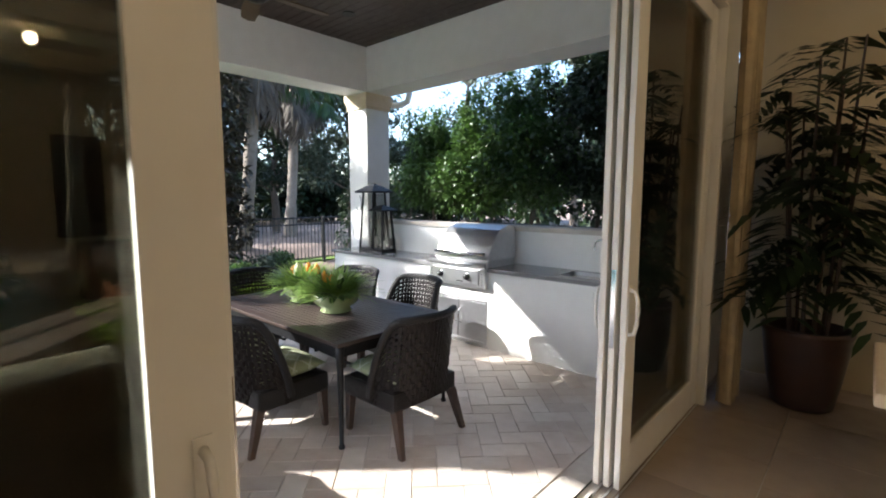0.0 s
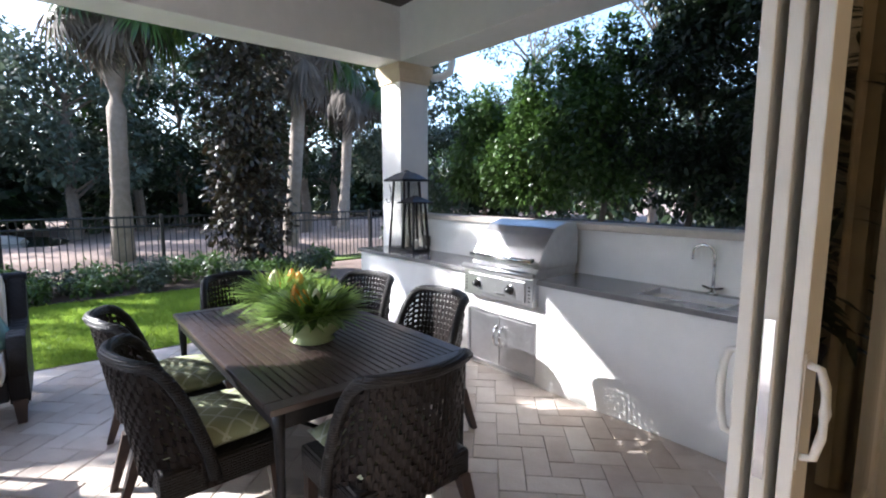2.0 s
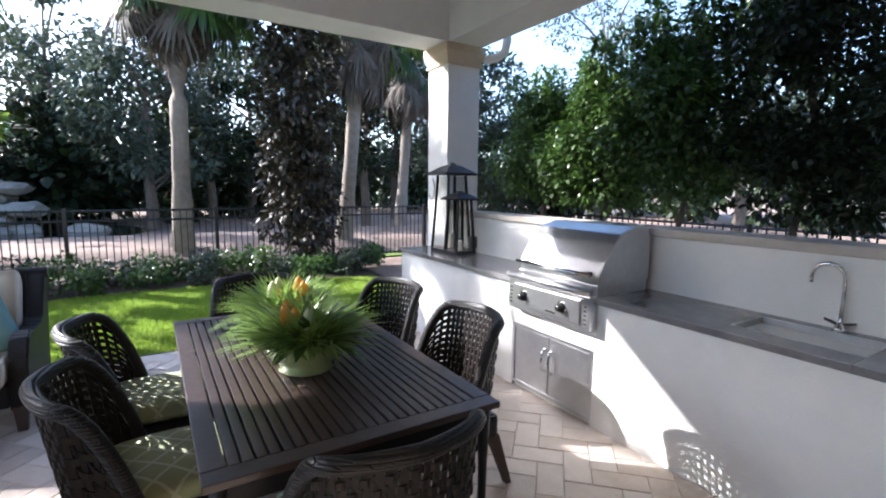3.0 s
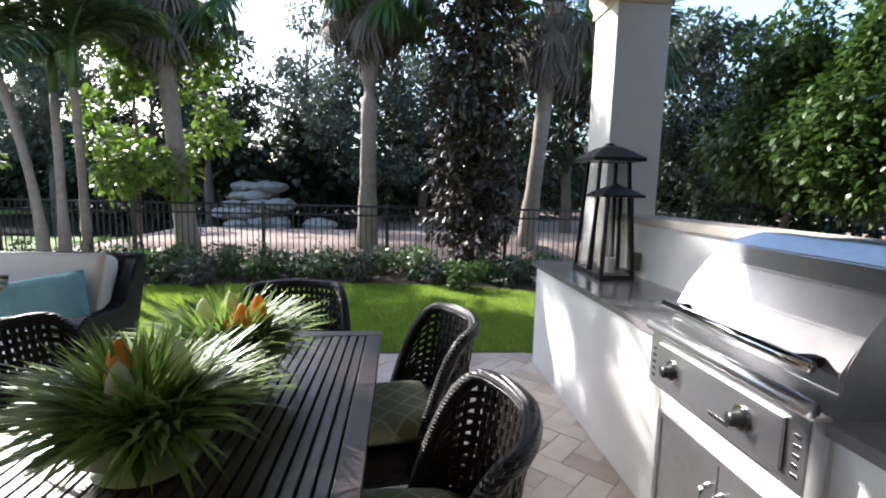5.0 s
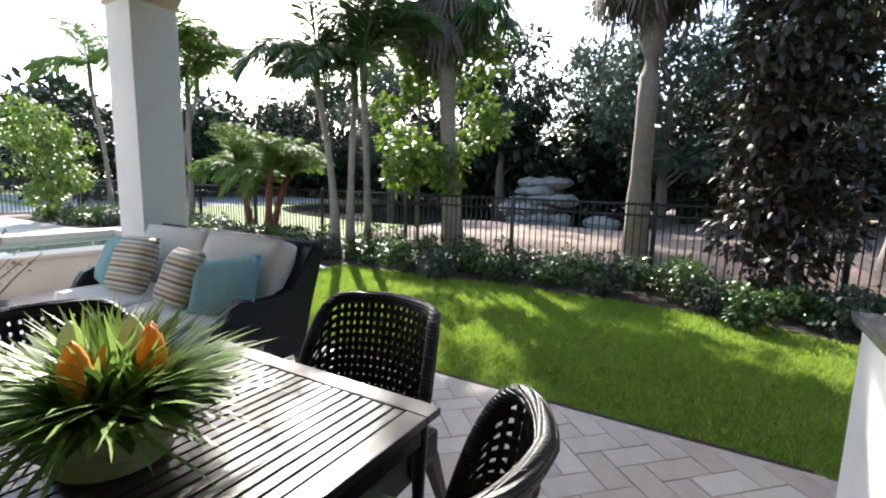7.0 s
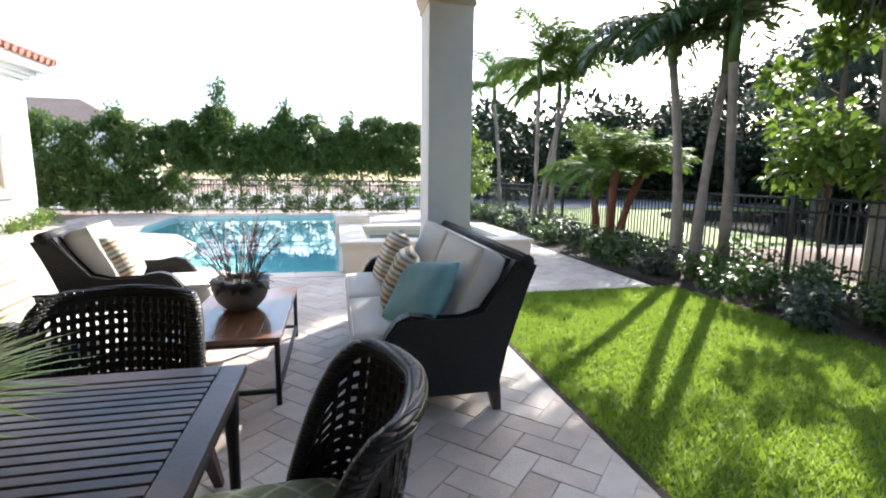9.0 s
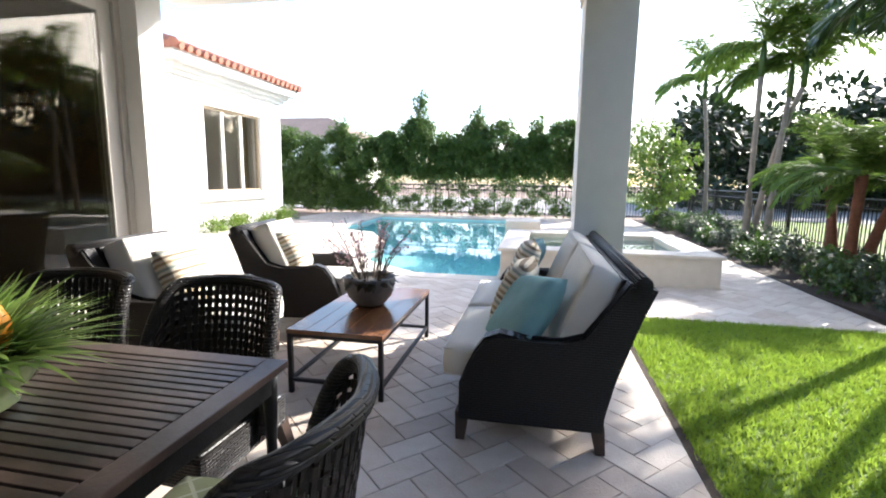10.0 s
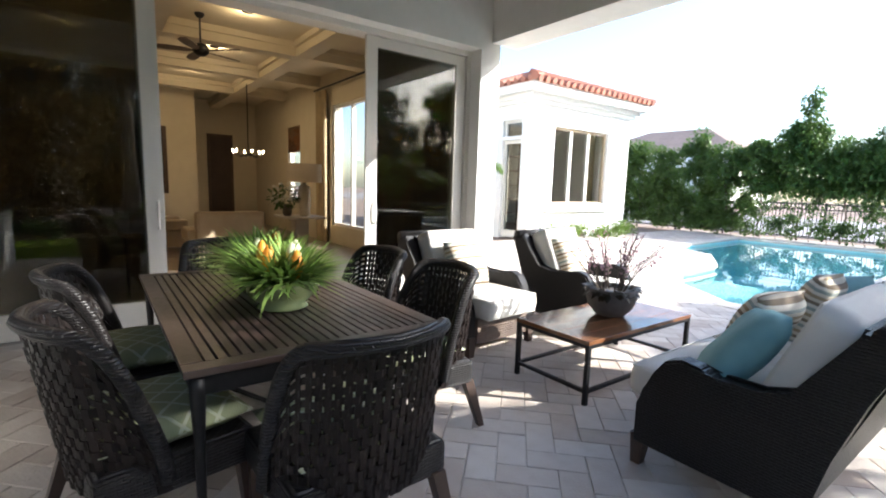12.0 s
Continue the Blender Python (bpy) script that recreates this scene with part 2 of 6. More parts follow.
# Paler, yellower copy of palm_frond with sunlight put into the colour
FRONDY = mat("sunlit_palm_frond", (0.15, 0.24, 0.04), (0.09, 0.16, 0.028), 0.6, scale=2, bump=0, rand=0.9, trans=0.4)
DEADFROND = mat("dead_palm_frond", (0.13, 0.11, 0.09), (0.055, 0.045, 0.036), 0.8, scale=3, bump=0, rand=0.9, trans=0.15)
BLADE = mat("ornamental_grass_blade", (0.31, 0.43, 0.11), (0.15, 0.27, 0.055), 0.4, scale=4, bump=0, rand=1.0, trans=0.3)
ORANGE = mat("orange_bloom", (0.80, 0.27, 0.02), (0.75, 0.42, 0.05), 0.5, scale=14, bump=0, trans=0.35)
PALEBLOOM = mat("pale_bloom", (0.62, 0.64, 0.42), (0.5, 0.55, 0.32), 0.5, scale=14, bump=0, trans=0.35)
PINK = mat("pink_bloom", (0.60, 0.40, 0.43), (0.40, 0.22, 0.26), 0.6, scale=14, bump=0, trans=0.3)
CELADON = mat("green_glazed_pot", (0.36, 0.42, 0.20), (0.24, 0.30, 0.13), 0.2, scale=10, bump=0.1, coat=0.4)
GREYPOT = mat("grey_stone_bowl", (0.17, 0.15, 0.13), (0.10, 0.09, 0.08), 0.7, scale=18, bump=0.3)
BROWNPOT = mat("copper_brown_pot", (0.07, 0.033, 0.022), (0.022, 0.013, 0.012), 0.35, scale=4, bump=0.1)
ROOFTILE = mat("red_clay_tile", (0.42, 0.16, 0.10), (0.28, 0.13, 0.09), 0.75, scale=5, bump=0.3, rand=0.9)
ROOFBROWN = mat("brown_roof_tile", (0.26, 0.19, 0.16), (0.17, 0.12, 0.10), 0.85, scale=3, bump=0.4)
ROCK = mat("pale_limestone_rock", (0.42, 0.39, 0.34), (0.24, 0.22, 0.19), 0.9, scale=4, bump=0.8)
DARKPANEL = mat("dark_brown_panel", (0.10, 0.06, 0.035), (0.06, 0.036, 0.022), 0.5, scale=8, bump=0.1)
UPHOL = mat("tan_upholstery", (0.42, 0.33, 0.22), (0.33, 0.25, 0.16), 0.85, scale=8, bump=0.3, bscale=150)
LINEN = mat("linen_shade", (0.66, 0.58, 0.45), (0.58, 0.50, 0.38), 0.9, scale=40, bump=0.2)
ASPHALT = mat("pale_road", (0.30, 0.29, 0.28), (0.24, 0.23, 0.22), 0.9, scale=20, bump=0.3)
GLASS = glass_mat("clear_glass", (0.80, 0.80, 0.78), 0.0, 1.5)
DGLASS = glass_mat("tinted_glass", (0.62, 0.62, 0.58), 0.0, 1.6)
WATER = glass_mat("pool_water", (0.72, 0.93, 0.93), 0.02, 1.33)
POND = mat("dark_pond_water", (0.02, 0.03, 0.03), (0.012, 0.02, 0.02), 0.08, scale=2, bump=0.1, bscale=6)
LAMPGLOW = glow_mat("warm_downlight", (1.0, 0.78, 0.48), 14.0)

wnt = WATER.node_tree
wno = wnt.nodes.new("ShaderNodeTexNoise")
wno.inputs["Scale"].default_value, wno.inputs["Detail"].default_value = 2.2, 3
wbp = wnt.nodes.new("ShaderNodeBump")
wbp.inputs["Strength"].default_value, wbp.inputs["Distance"].default_value = 0.25, 0.05
wtc = wnt.nodes.new("ShaderNodeTexCoord")
wnt.links.new(wtc.outputs["Object"], wno.inputs["Vector"])
wnt.links.new(wno.outputs["Fac"], wbp.inputs["Height"])
for nd in wnt.nodes:
    if nd.bl_idname in ("ShaderNodeBsdfGlossy", "ShaderNodeLayerWeight"):
        wnt.links.new(wbp.outputs[0], nd.inputs["Normal"])

# ---- mesh helpers ----
rng = np.random.default_rng(7)


def box(bm, x0, x1, y0, y1, z0, z1, bevel=0.0):
    r = bmesh.ops.create_cube(bm, size=1)
    vs = r["verts"]
    for v in vs:
        v.co = Vector((x0 + (v.co.x + 0.5) * (x1 - x0), y0 + (v.co.y + 0.5) * (y1 - y0), z0 + (v.co.z + 0.5) * (z1 - z0)))
    if bevel:
        es = list({e for v in vs for e in v.link_edges})
        bmesh.ops.bevel(bm, geom=es, offset=bevel, segments=2, affect="EDGES", profile=0.6)
    return bm


def boxm(*a, **k):
    return box(bmesh.new(), *a, **k)


def tube(bm, pts, r, seg=8, close=True):
    """A round bar along the points; r is a number or one per point."""
    pts = [Vector(p) for p in pts]
    rs = r if isinstance(r, (list, tuple)) else [r] * len(pts)
    rings = []
    up = Vector((0, 0, 1))
    for i, p in enumerate(pts):
        d = (pts[min(i + 1, len(pts) - 1)] - pts[max(i - 1, 0)]).normalized()
        a = d.cross(up)
        if a.length < 0.05:
            a = d.cross(Vector((0, 1, 0)))
        a.normalize()
        b = d.cross(a)
        rings.append([bm.verts.new(p + (a * math.cos(2 * math.pi * k / seg) + b * math.sin(2 * math.pi * k / seg)) * rs[i]) for k in range(seg)])
    for q, w in zip(rings, rings[1:]):
        for k in range(seg):
            bm.faces.new((q[k], q[(k + 1) % seg], w[(k + 1) % seg], w[k]))
    if close:
        bm.faces.new(rings[0])
        bm.faces.new(rings[-1][::-1])
    return bm


def ribbon(bm, pts, nrm, wid, w, t):
    """A flat strand of width w and thickness t along the points; nrm and wid give its facing and its width direction."""
    rings = []
    for p, n, d in zip(pts, nrm, wid):
        rings.append([bm.verts.new(p + d * (w / 2) * a + n * (t / 2) * b) for a, b in ((-1, -1), (1, -1), (1, 1), (-1, 1))])
    for q, s in zip(rings, rings[1:]):
        for k in range(4):
            bm.faces.new((q[k], q[(k + 1) % 4], s[(k + 1) % 4], s[k]))
    bm.faces.new(rings[0])
    bm.faces.new(rings[-1][::-1])


def lathe(bm, prof, seg=24, cx=0, cy=0):
    """A turned shape from (radius, height) pairs."""
    rings = [[bm.verts.new((cx + max(r, 1e-4) * math.cos(2 * math.pi * k / seg), cy + max(r, 1e-4) * math.sin(2 * math.pi * k / seg), z)) for k in range(seg)] for r, z in prof]
    for q, s in zip(rings, rings[1:]):
        for k in range(seg):
            bm.faces.new((q[k], q[(k + 1) % seg], s[(k + 1) % seg], s[k]))
    bm.faces.new(rings[0][::-1])
    bm.faces.new(rings[-1])
    return bm


def prism(bm, poly, z0, z1):
    """A slab with the outline poly (x, y)."""
    lo = [bm.verts.new((x, y, z0)) for x, y in poly]
    hi = [bm.verts.new((x, y, z1)) for x, y in poly]
    n = len(poly)
    bm.faces.new(lo[::-1])
    bm.faces.new(hi)
    for i in range(n):
        bm.faces.new((lo[i], lo[(i + 1) % n], hi[(i + 1) % n], hi[i]))
    return bm


def side_panel(bm, poly, y0, y1):
    """A panel with the side outline poly (x, z), between y0 and y1."""
    lo = [bm.verts.new((x, y0, z)) for x, z in poly]
    hi = [bm.verts.new((x, y1, z)) for x, z in poly]
    n = len(poly)
    bm.faces.new(lo)
    bm.faces.new(hi[::-1])
    for i in range(n):
        bm.faces.new((hi[i], hi[(i + 1) % n], lo[(i + 1) % n], lo[i]))
    return bm


def pillow(bm, w, d, h, n=10, puff=1.0):
    """A stuffed cushion, w by d, h thick in the middle, centred at the origin."""
    grid = {}
    for s in (1, -1):
        for i in range(n + 1):
            for j in range(n + 1):
                u, v = -1 + 2 * i / n, -1 + 2 * j / n
                e = (max(0.0, (1 - u ** 4)) * max(0.0, (1 - v ** 4))) ** 0.45
                if s < 0 and e == 0:
                    continue
                pin = 1 - 0.06 * puff * (abs(u) ** 2) * (1 - abs(v) ** 2) - 0.0
                pin2 = 1 - 0.06 * puff * (abs(v) ** 2) * (1 - abs(u) ** 2)
                grid[s, i, j] = bm.verts.new((u * w / 2 * pin2, v * d / 2 * pin, s * h / 2 * e * (1 + 0.05 * math.sin(5 * u + 3 * v))))
    for s in (1, -1):
        for i in range(n):
            for j in range(n):
                vs = [grid.get((s, a, b)) or grid[1, a, b] for a, b in ((i, j), (i + 1, j), (i + 1, j + 1), (i, j + 1))]
                bm.faces.new(vs if s > 0 else vs[::-1])
    return bm


def part(name, bm, material, parent=None, label="", smooth=False, m=None):
    """Links a bmesh as one mesh object, under a thing or a part."""
    me = bpy.data.meshes.new(name)
    bmesh.ops.recalc_face_normals(bm, faces=bm.faces)
    bm.to_mesh(me)
    bm.free()
    me.materials.append(material)
    if smooth:
        me.shade_smooth()
    ob = new(name, me)
    if m is not None:
        ob.matrix_world = m
    if parent is not None:
        ob.parent = parent
    if label:
        ob["label"] = label
    return ob


def raw(name, verts, faces, material, parent=None, label="", smooth=False):
    me = bpy.data.meshes.new(name)
    me.from_pydata(verts, [], faces)
    me.materials.append(material)
    if smooth:
        me.shade_smooth()
    ob = new(name, me)
    if parent is not None:
        ob.parent = parent
    if label:
        ob["label"] = label
    return ob


def thing(name, label, category, group="", m=None):
    e = new(name)
    e.empty_display_size = 0.2
    tagged(e, label, category, group)
    return e


def struct(name, bm, material, label="", smooth=False):
    return tagged(part(name, bm, material, None, label, smooth), kind="structure")


def quads(name, centres, dirs, normals, lens, wids, material, parent=None, bend=0.0):
    """Many leaves at once: each a pointed blade of two bent halves (6 corners)."""
    c, d, n = (np.asarray(a, float) for a in (centres, dirs, normals))
    d = d / np.linalg.norm(d, axis=1, keepdims=True)
    s = np.cross(d, n)
    s /= np.linalg.norm(s, axis=1, keepdims=True) + 1e-9
    n = np.cross(s, d)
    L, W = np.asarray(lens)[:, None], np.asarray(wids)[:, None]
    k = len(c)
    P = np.empty((k, 6, 3))
    P[:, 0] = c
    P[:, 1] = c + d * L * 0.4 + s * W / 2 + n * W * 0.15
    P[:, 2] = c + d * L * 0.75 + s * W * 0.36 + n * (W * 0.1 - L * bend * 0.5)
    P[:, 3] = c + d * L - n * L * bend
    P[:, 4] = c + d * L * 0.75 - s * W * 0.36 + n * (W * 0.1 - L * bend * 0.5)
    P[:, 5] = c + d * L * 0.4 - s * W / 2 + n * W * 0.15
    me = bpy.data.meshes.new(name)
    me.vertices.add(k * 6)
    me.vertices.foreach_set("co", P.ravel())
    base = np.arange(k)[:, None] * 6
    lp = np.concatenate([base + [0, 1, 5], base + [1, 2, 4], base + [1, 4, 5], base + [2, 3, 4]], axis=1).ravel()
    me.loops.add(len(lp))
    me.loops.foreach_set("vertex_index", lp.astype(np.int32))
    me.polygons.add(len(lp) // 3)
    me.polygons.foreach_set("loop_start", np.arange(0, len(lp), 3, dtype=np.int32))
    me.update()
    me.materials.append(material)
    ob = new(name, me)
    if parent is not None:
        ob.parent = parent
    return ob


def unit(k):
    v = rng.normal(size=(k, 3))
    return v / np.linalg.norm(v, axis=1, keepdims=True)


def clumps(blobs, per, size, aspect=0.5, droop=0.3):
    """Leaves on the outer shells of clumps (x, y, z, r, rz): centres, directions, normals, lengths, widths."""
    cs, ds, ns, ls, ws = [], [], [], [], []
    for x, y, z, r, rz in blobs:
        u = unit(per)
        rad = rng.uniform(0.35, 1.0, per) ** 0.6
        p = u * rad[:, None] * np.array([r, r, rz]) + np.array([x, y, z])
        d = u + rng.normal(size=(per, 3)) * 0.7
        d[:, 2] -= droop
        cs.append(p)
        ds.append(d)
        ns.append(unit(per) * 0.6 + np.array([0, 0, 1.0]))
        l = size * rng.uniform(0.6, 1.35, per)
        ls.append(l)
        ws.append(l * aspect)
    return [np.concatenate(a) for a in (cs, ds, ns, ls, ws)]


def branchy(bm, base, top, r0, r1, blobs, every=1):
    """A tapered trunk with limbs out to the clumps."""
    b, t = Vector(base), Vector(top)
    pts = [b.lerp(t, k / 6) + Vector((0.06 * math.sin(k * 2.1), 0.06 * math.cos(k * 1.7), 0)) * (0 < k < 6) for k in range(7)]
    tube(bm, pts, [r0 + (r1 - r0) * k / 6 for k in range(7)], 8)
    for x, y, z, r, rz in blobs[::every]:
        f = min(0.95, max(0.2, (z - r - b.z) / max(0.1, t.z - b.z)))
        a = b.lerp(t, f)
        e = Vector((x, y, z))
        mid = a.lerp(e, 0.5) + Vector((0, 0, 0.15))
        tube(bm, [a, mid, e], [r1 * 0.8, r1 * 0.5, r1 * 0.2], 5)
    return bm


def tree(name, label, base, height, r0, blobs, per, size, leaf, bark=BARK, aspect=0.5, group="", top=None, every=1):
    t = thing(name, label, "tree" if "tree" in name else "shrub", group)
    part("trunk", branchy(bmesh.new(), base, top or (base[0], base[1], base[2] + height * 0.8), r0, r0 * 0.35, blobs, every), bark, t)
    quads("crown", *clumps(blobs, per, size, aspect), leaf, t, bend=0.15)
    return t


def scatter_blobs(cx, cy, z0, z1, rx, ry, n, r, taper=0.3):
    out = []
    for i in range(n):
        f = rng.uniform()
        z = z0 + (z1 - z0) * f
        k = 1 - taper * abs(2 * f - 0.9) ** 2
        a, q = rng.uniform(0, 6.283), math.sqrt(rng.uniform()) * k
        rr = r * rng.uniform(0.6, 1.25)
        out.append((cx + rx * q * math.cos(a), cy + ry * q * math.sin(a), z, rr, rr * 0.8))
    return out

# ---- setting: ground ----
struct("ground", boxm(-220, 220, -220, 220, -1.9, -1.5), SOIL)
gb = bmesh.new()
for a in ((-140, -17, -150, 150), (-17, -9.9, -150, -5), (-17, -9.9, 14, 150), (-9.9, 4.3, 5.75, 150), (4.3, 140, -150, 150), (-9.9, 4.3, -150, -15.0)):
    box(gb, *a, -1.5, -0.06)
struct("ground_litter", gb, MULCH, "pinkish brown leaf litter under the trees")


def ramp(v, a, b):
    f = min(1.0, max(0.0, (v - a) / (b - a)))
    return f * f * (3 - 2 * f)


def mound(x, y):
    """Height of the litter mound on which the palms stand."""
    return -0.06 + 0.34 * ramp(x, -10.5, -11.5) * ramp(x, -16.2, -14.6) * ramp(y, -4.5, -2.5) * ramp(y, 14, 11) + 0.03 * noise.noise((x * 0.9, y * 0.9, 0)) * ramp(x, -9.9, -10.6) * ramp(x, -17, -16)


gm2 = bmesh.new()
gv = [[gm2.verts.new((-17 + 7.1 * i / 40, -5 + 19 * j / 60, mound(-17 + 7.1 * i / 40, -5 + 19 * j / 60))) for j in range(61)] for i in range(41)]
for i in range(40):
    for j in range(60):
        gm2.faces.new((gv[i][j], gv[i + 1][j], gv[i + 1][j + 1], gv[i][j + 1]))
struct("ground_mound", gm2, MULCH, "low mound of leaf litter behind the fence", True)
struct("lawn_far", boxm(-10.9, -9.95, -60, 9, -0.06, -0.02), TURF, "strip of grass beyond the fence")
struct("lawn_back", boxm(-26, -11.2, -60, -4.4, -0.06, -0.035), TURF, "grass behind the fence")
LAWN = [(-4.92, -1.42), (-4.92, 5.6), (-7.55, 5.6), (-8.0, 4.4), (-8.15, 3.2), (-8.15, 1.4), (-7.95, 0.2), (-7.85, -1.42)]
struct("lawn", prism(bmesh.new(), LAWN, -0.3, -0.02), TURF, "green lawn")
BED = [(-7.55, 5.6), (-8.0, 4.4), (-8.15, 3.2), (-8.15, 1.4), (-7.95, 0.2), (-7.85, -1.42), (-7.6, -3), (-7.6, -15.0), (-9.95, -15.0), (-9.95, 5.75), (-7.5, 5.75)]
struct("planting_bed", prism(bmesh.new(), BED, -0.3, 0.0), SOIL, "dark mulch planting bed")
struct("lawn_edge", boxm(-4.94, -4.895, -1.42, 4.62, -0.25, -0.004), SOIL, "dark soil edge of the lawn")

# ---- setting: patio base and pool ----
POOL = [(-3.55, -3.05), (-2.25, -3.05), (-1.3, -3.75), (-0.72, -4.9), (-0.65, -6.4), (0.2, -8.0), (1.5, -8.5), (1.7, -13.3), (-3.55, -13.3)]
fb = bmesh.new()
for a in ((-4.893, 4.3, -1.42, 5.75), (-7.6, 4.3, -3.04, -1.42), (-7.6, -3.56, -15.0, -3.04), (1.71, 4.3, -15.0, -3.04), (-3.56, 1.71, -15.0, -13.31)):
    box(fb, *a, -0.3, -0.009)
prism(fb, [(-2.25, -3.04), (1.71, -3.04), (1.71, -8.5), (1.5, -8.5), (0.2, -8.0), (-0.65, -6.4), (-0.72, -4.9), (-1.3, -3.75)], -0.3, -0.009)
struct("patio_bed", fb, GROUT, "sand-filled joints of the stone patio")
struct("pool_floor", boxm(-3.8, 1.9, -13.5, -2.9, -1.5, -1.25), POOLTILE)
pw = bmesh.new()
for (x0, y0), (x1, y1) in zip(POOL, POOL[1:] + POOL[:1]):
    d = Vector((x1 - x0, y1 - y0, 0)).normalized()
    n = Vector((d.y, -d.x, 0)) * -0.12
    vs = [pw.verts.new((x, y, z)) for z in (-1.3, -0.02) for x, y in ((x0, y0), (x1, y1), (x1 + n.x, y1 + n.y), (x0 + n.x, y0 + n.y))]
    for f in ((0, 1, 5, 4), (2, 3, 7, 6), (4, 5, 6, 7)):
        pw.faces.new([vs[i] for i in f])
struct("pool_wall", pw, POOLTILE, "pale aqua pool wall")
struct("pool_step", prism(bmesh.new(), [(-3.0, -3.06), (-2.2, -3.06), (-1.3, -3.8), (-0.75, -4.9), (-0.7, -6.4), (-1.9, -6.3), (-2.3, -4.6)], -1.25, -0.32), POOLTILE, "shallow sun shelf of the pool")
wm = bmesh.new()
wv = [wm.verts.new((x, y, -0.10)) for x, y in POOL]
wm.faces.new(wv)
water = tagged(struct("water", wm, WATER, "clear turquoise pool water"), category="water")
water.visible_shadow = False

# ---- setting: porch ----
struct("porch_ceiling", boxm(-4.62, 0.0, -0.9, 5.3, 3.97, 4.05), DARKWOOD, "dark stained wooden porch ceiling")
pl = bmesh.new()
for i in range(46):
    box(pl, -4.6, 0.0, -0.88 + i * 0.134, -0.88 + i * 0.134 + 0.126, 3.955, 3.968)
struct("ceiling_boards", pl, DARKWOOD, "dark ceiling boards")
struct("roof_slab", boxm(-5.3, 0.3, -1.5, 6.1, 4.3, 4.5), STUCCO)
struct("beam_lawn", boxm(-4.96, -4.48, -1.25, 5.63, 3.30, 4.3, 0.006), STUCCO, "white stucco beam")
struct("beam_grill", boxm(-4.475, 0.0, 5.17, 5.64, 3.30, 4.3, 0.006), STUCCO, "white stucco beam")
struct("beam_pool", boxm(-4.475, 0.0, -1.24, -0.78, 3.30, 4.3, 0.006), STUCCO, "white stucco beam")


def column(x0, y0):
    c = thing("column", "square white stucco column with a buff stone capital", "column", "porch columns")
    w = 0.45
    part("shaft", boxm(x0, x0 + w, y0, y0 + w, -0.05, 3.12, 0.008), STUCCO, c)
    cb = bmesh.new()
    for a, z0, z1 in ((0.02, 3.06, 3.10), (0.05, 3.20, 3.295)):
        box(cb, x0 - a, x0 + w + a, y0 - a, y0 + w + a, z0, z1, 0.008)
    lo = [(x0 - 0.012, y0 - 0.012), (x0 + w + 0.012, y0 - 0.012), (x0 + w + 0.012, y0 + w + 0.012), (x0 - 0.012, y0 + w + 0.012)]
    hi = [(x0 - 0.048, y0 - 0.048), (x0 + w + 0.048, y0 - 0.048), (x0 + w + 0.048, y0 + w + 0.048), (x0 - 0.048, y0 + w + 0.048)]
    a = [cb.verts.new((*p, 3.10)) for p in lo]
    b = [cb.verts.new((*p, 3.20)) for p in hi]
    for i in range(4):
        cb.faces.new((a[i], a[(i + 1) % 4], b[(i + 1) % 4], b[i]))
    part("capital", cb, BUFF, c, "buff stone capital")
    part("plinth", boxm(x0 - 0.03, x0 + w + 0.03, y0 - 0.03, y0 + w + 0.03, -0.02, 0.16, 0.01), STUCCO, c)
    return c


column(-4.945, 5.175)
column(-4.85, -1.238)

# ---- setting: house ----
struct("wall_facade_1", boxm(0.0, 0.34, -0.93, -0.60, -0.05, 4.5), STUCCO, "white stucco facade beside the door opening")
struct("wall_facade_2", boxm(0.0, 0.34, 4.75, 5.64, -0.05, 4.5), STUCCO, "white stucco facade beside the door opening")
struct("wall_facade_3", boxm(0.0, 0.34, -0.60, 4.75, 3.20, 4.5), STUCCO, "white stucco facade above the door opening")
fr = bmesh.new()
for y0, y1, z0, z1 in ((-0.60, -0.53, 0, 3.2), (4.68, 4.75, 0, 3.2), (-0.53, 4.68, 3.13, 3.2)):
    box(fr, 0.20, 0.44, y0, y1, z0, z1, 0.004)
struct("door_frame", fr, FRAMEPAINT, "white painted sliding door frame")
sb = bmesh.new()
box(sb, 0.04, 0.48, -0.53, 4.68, -0.05, -0.006)
struct("door_sill", sb, CAPSTONE, "stone sill")
tr = bmesh.new()
for x in (0.21, 0.27, 0.327, 0.385):
    box(tr, x, x + 0.012, -0.53, 4.68, -0.006, 0.008)
struct("door_track", tr, CHROME, "metal sliding door track")


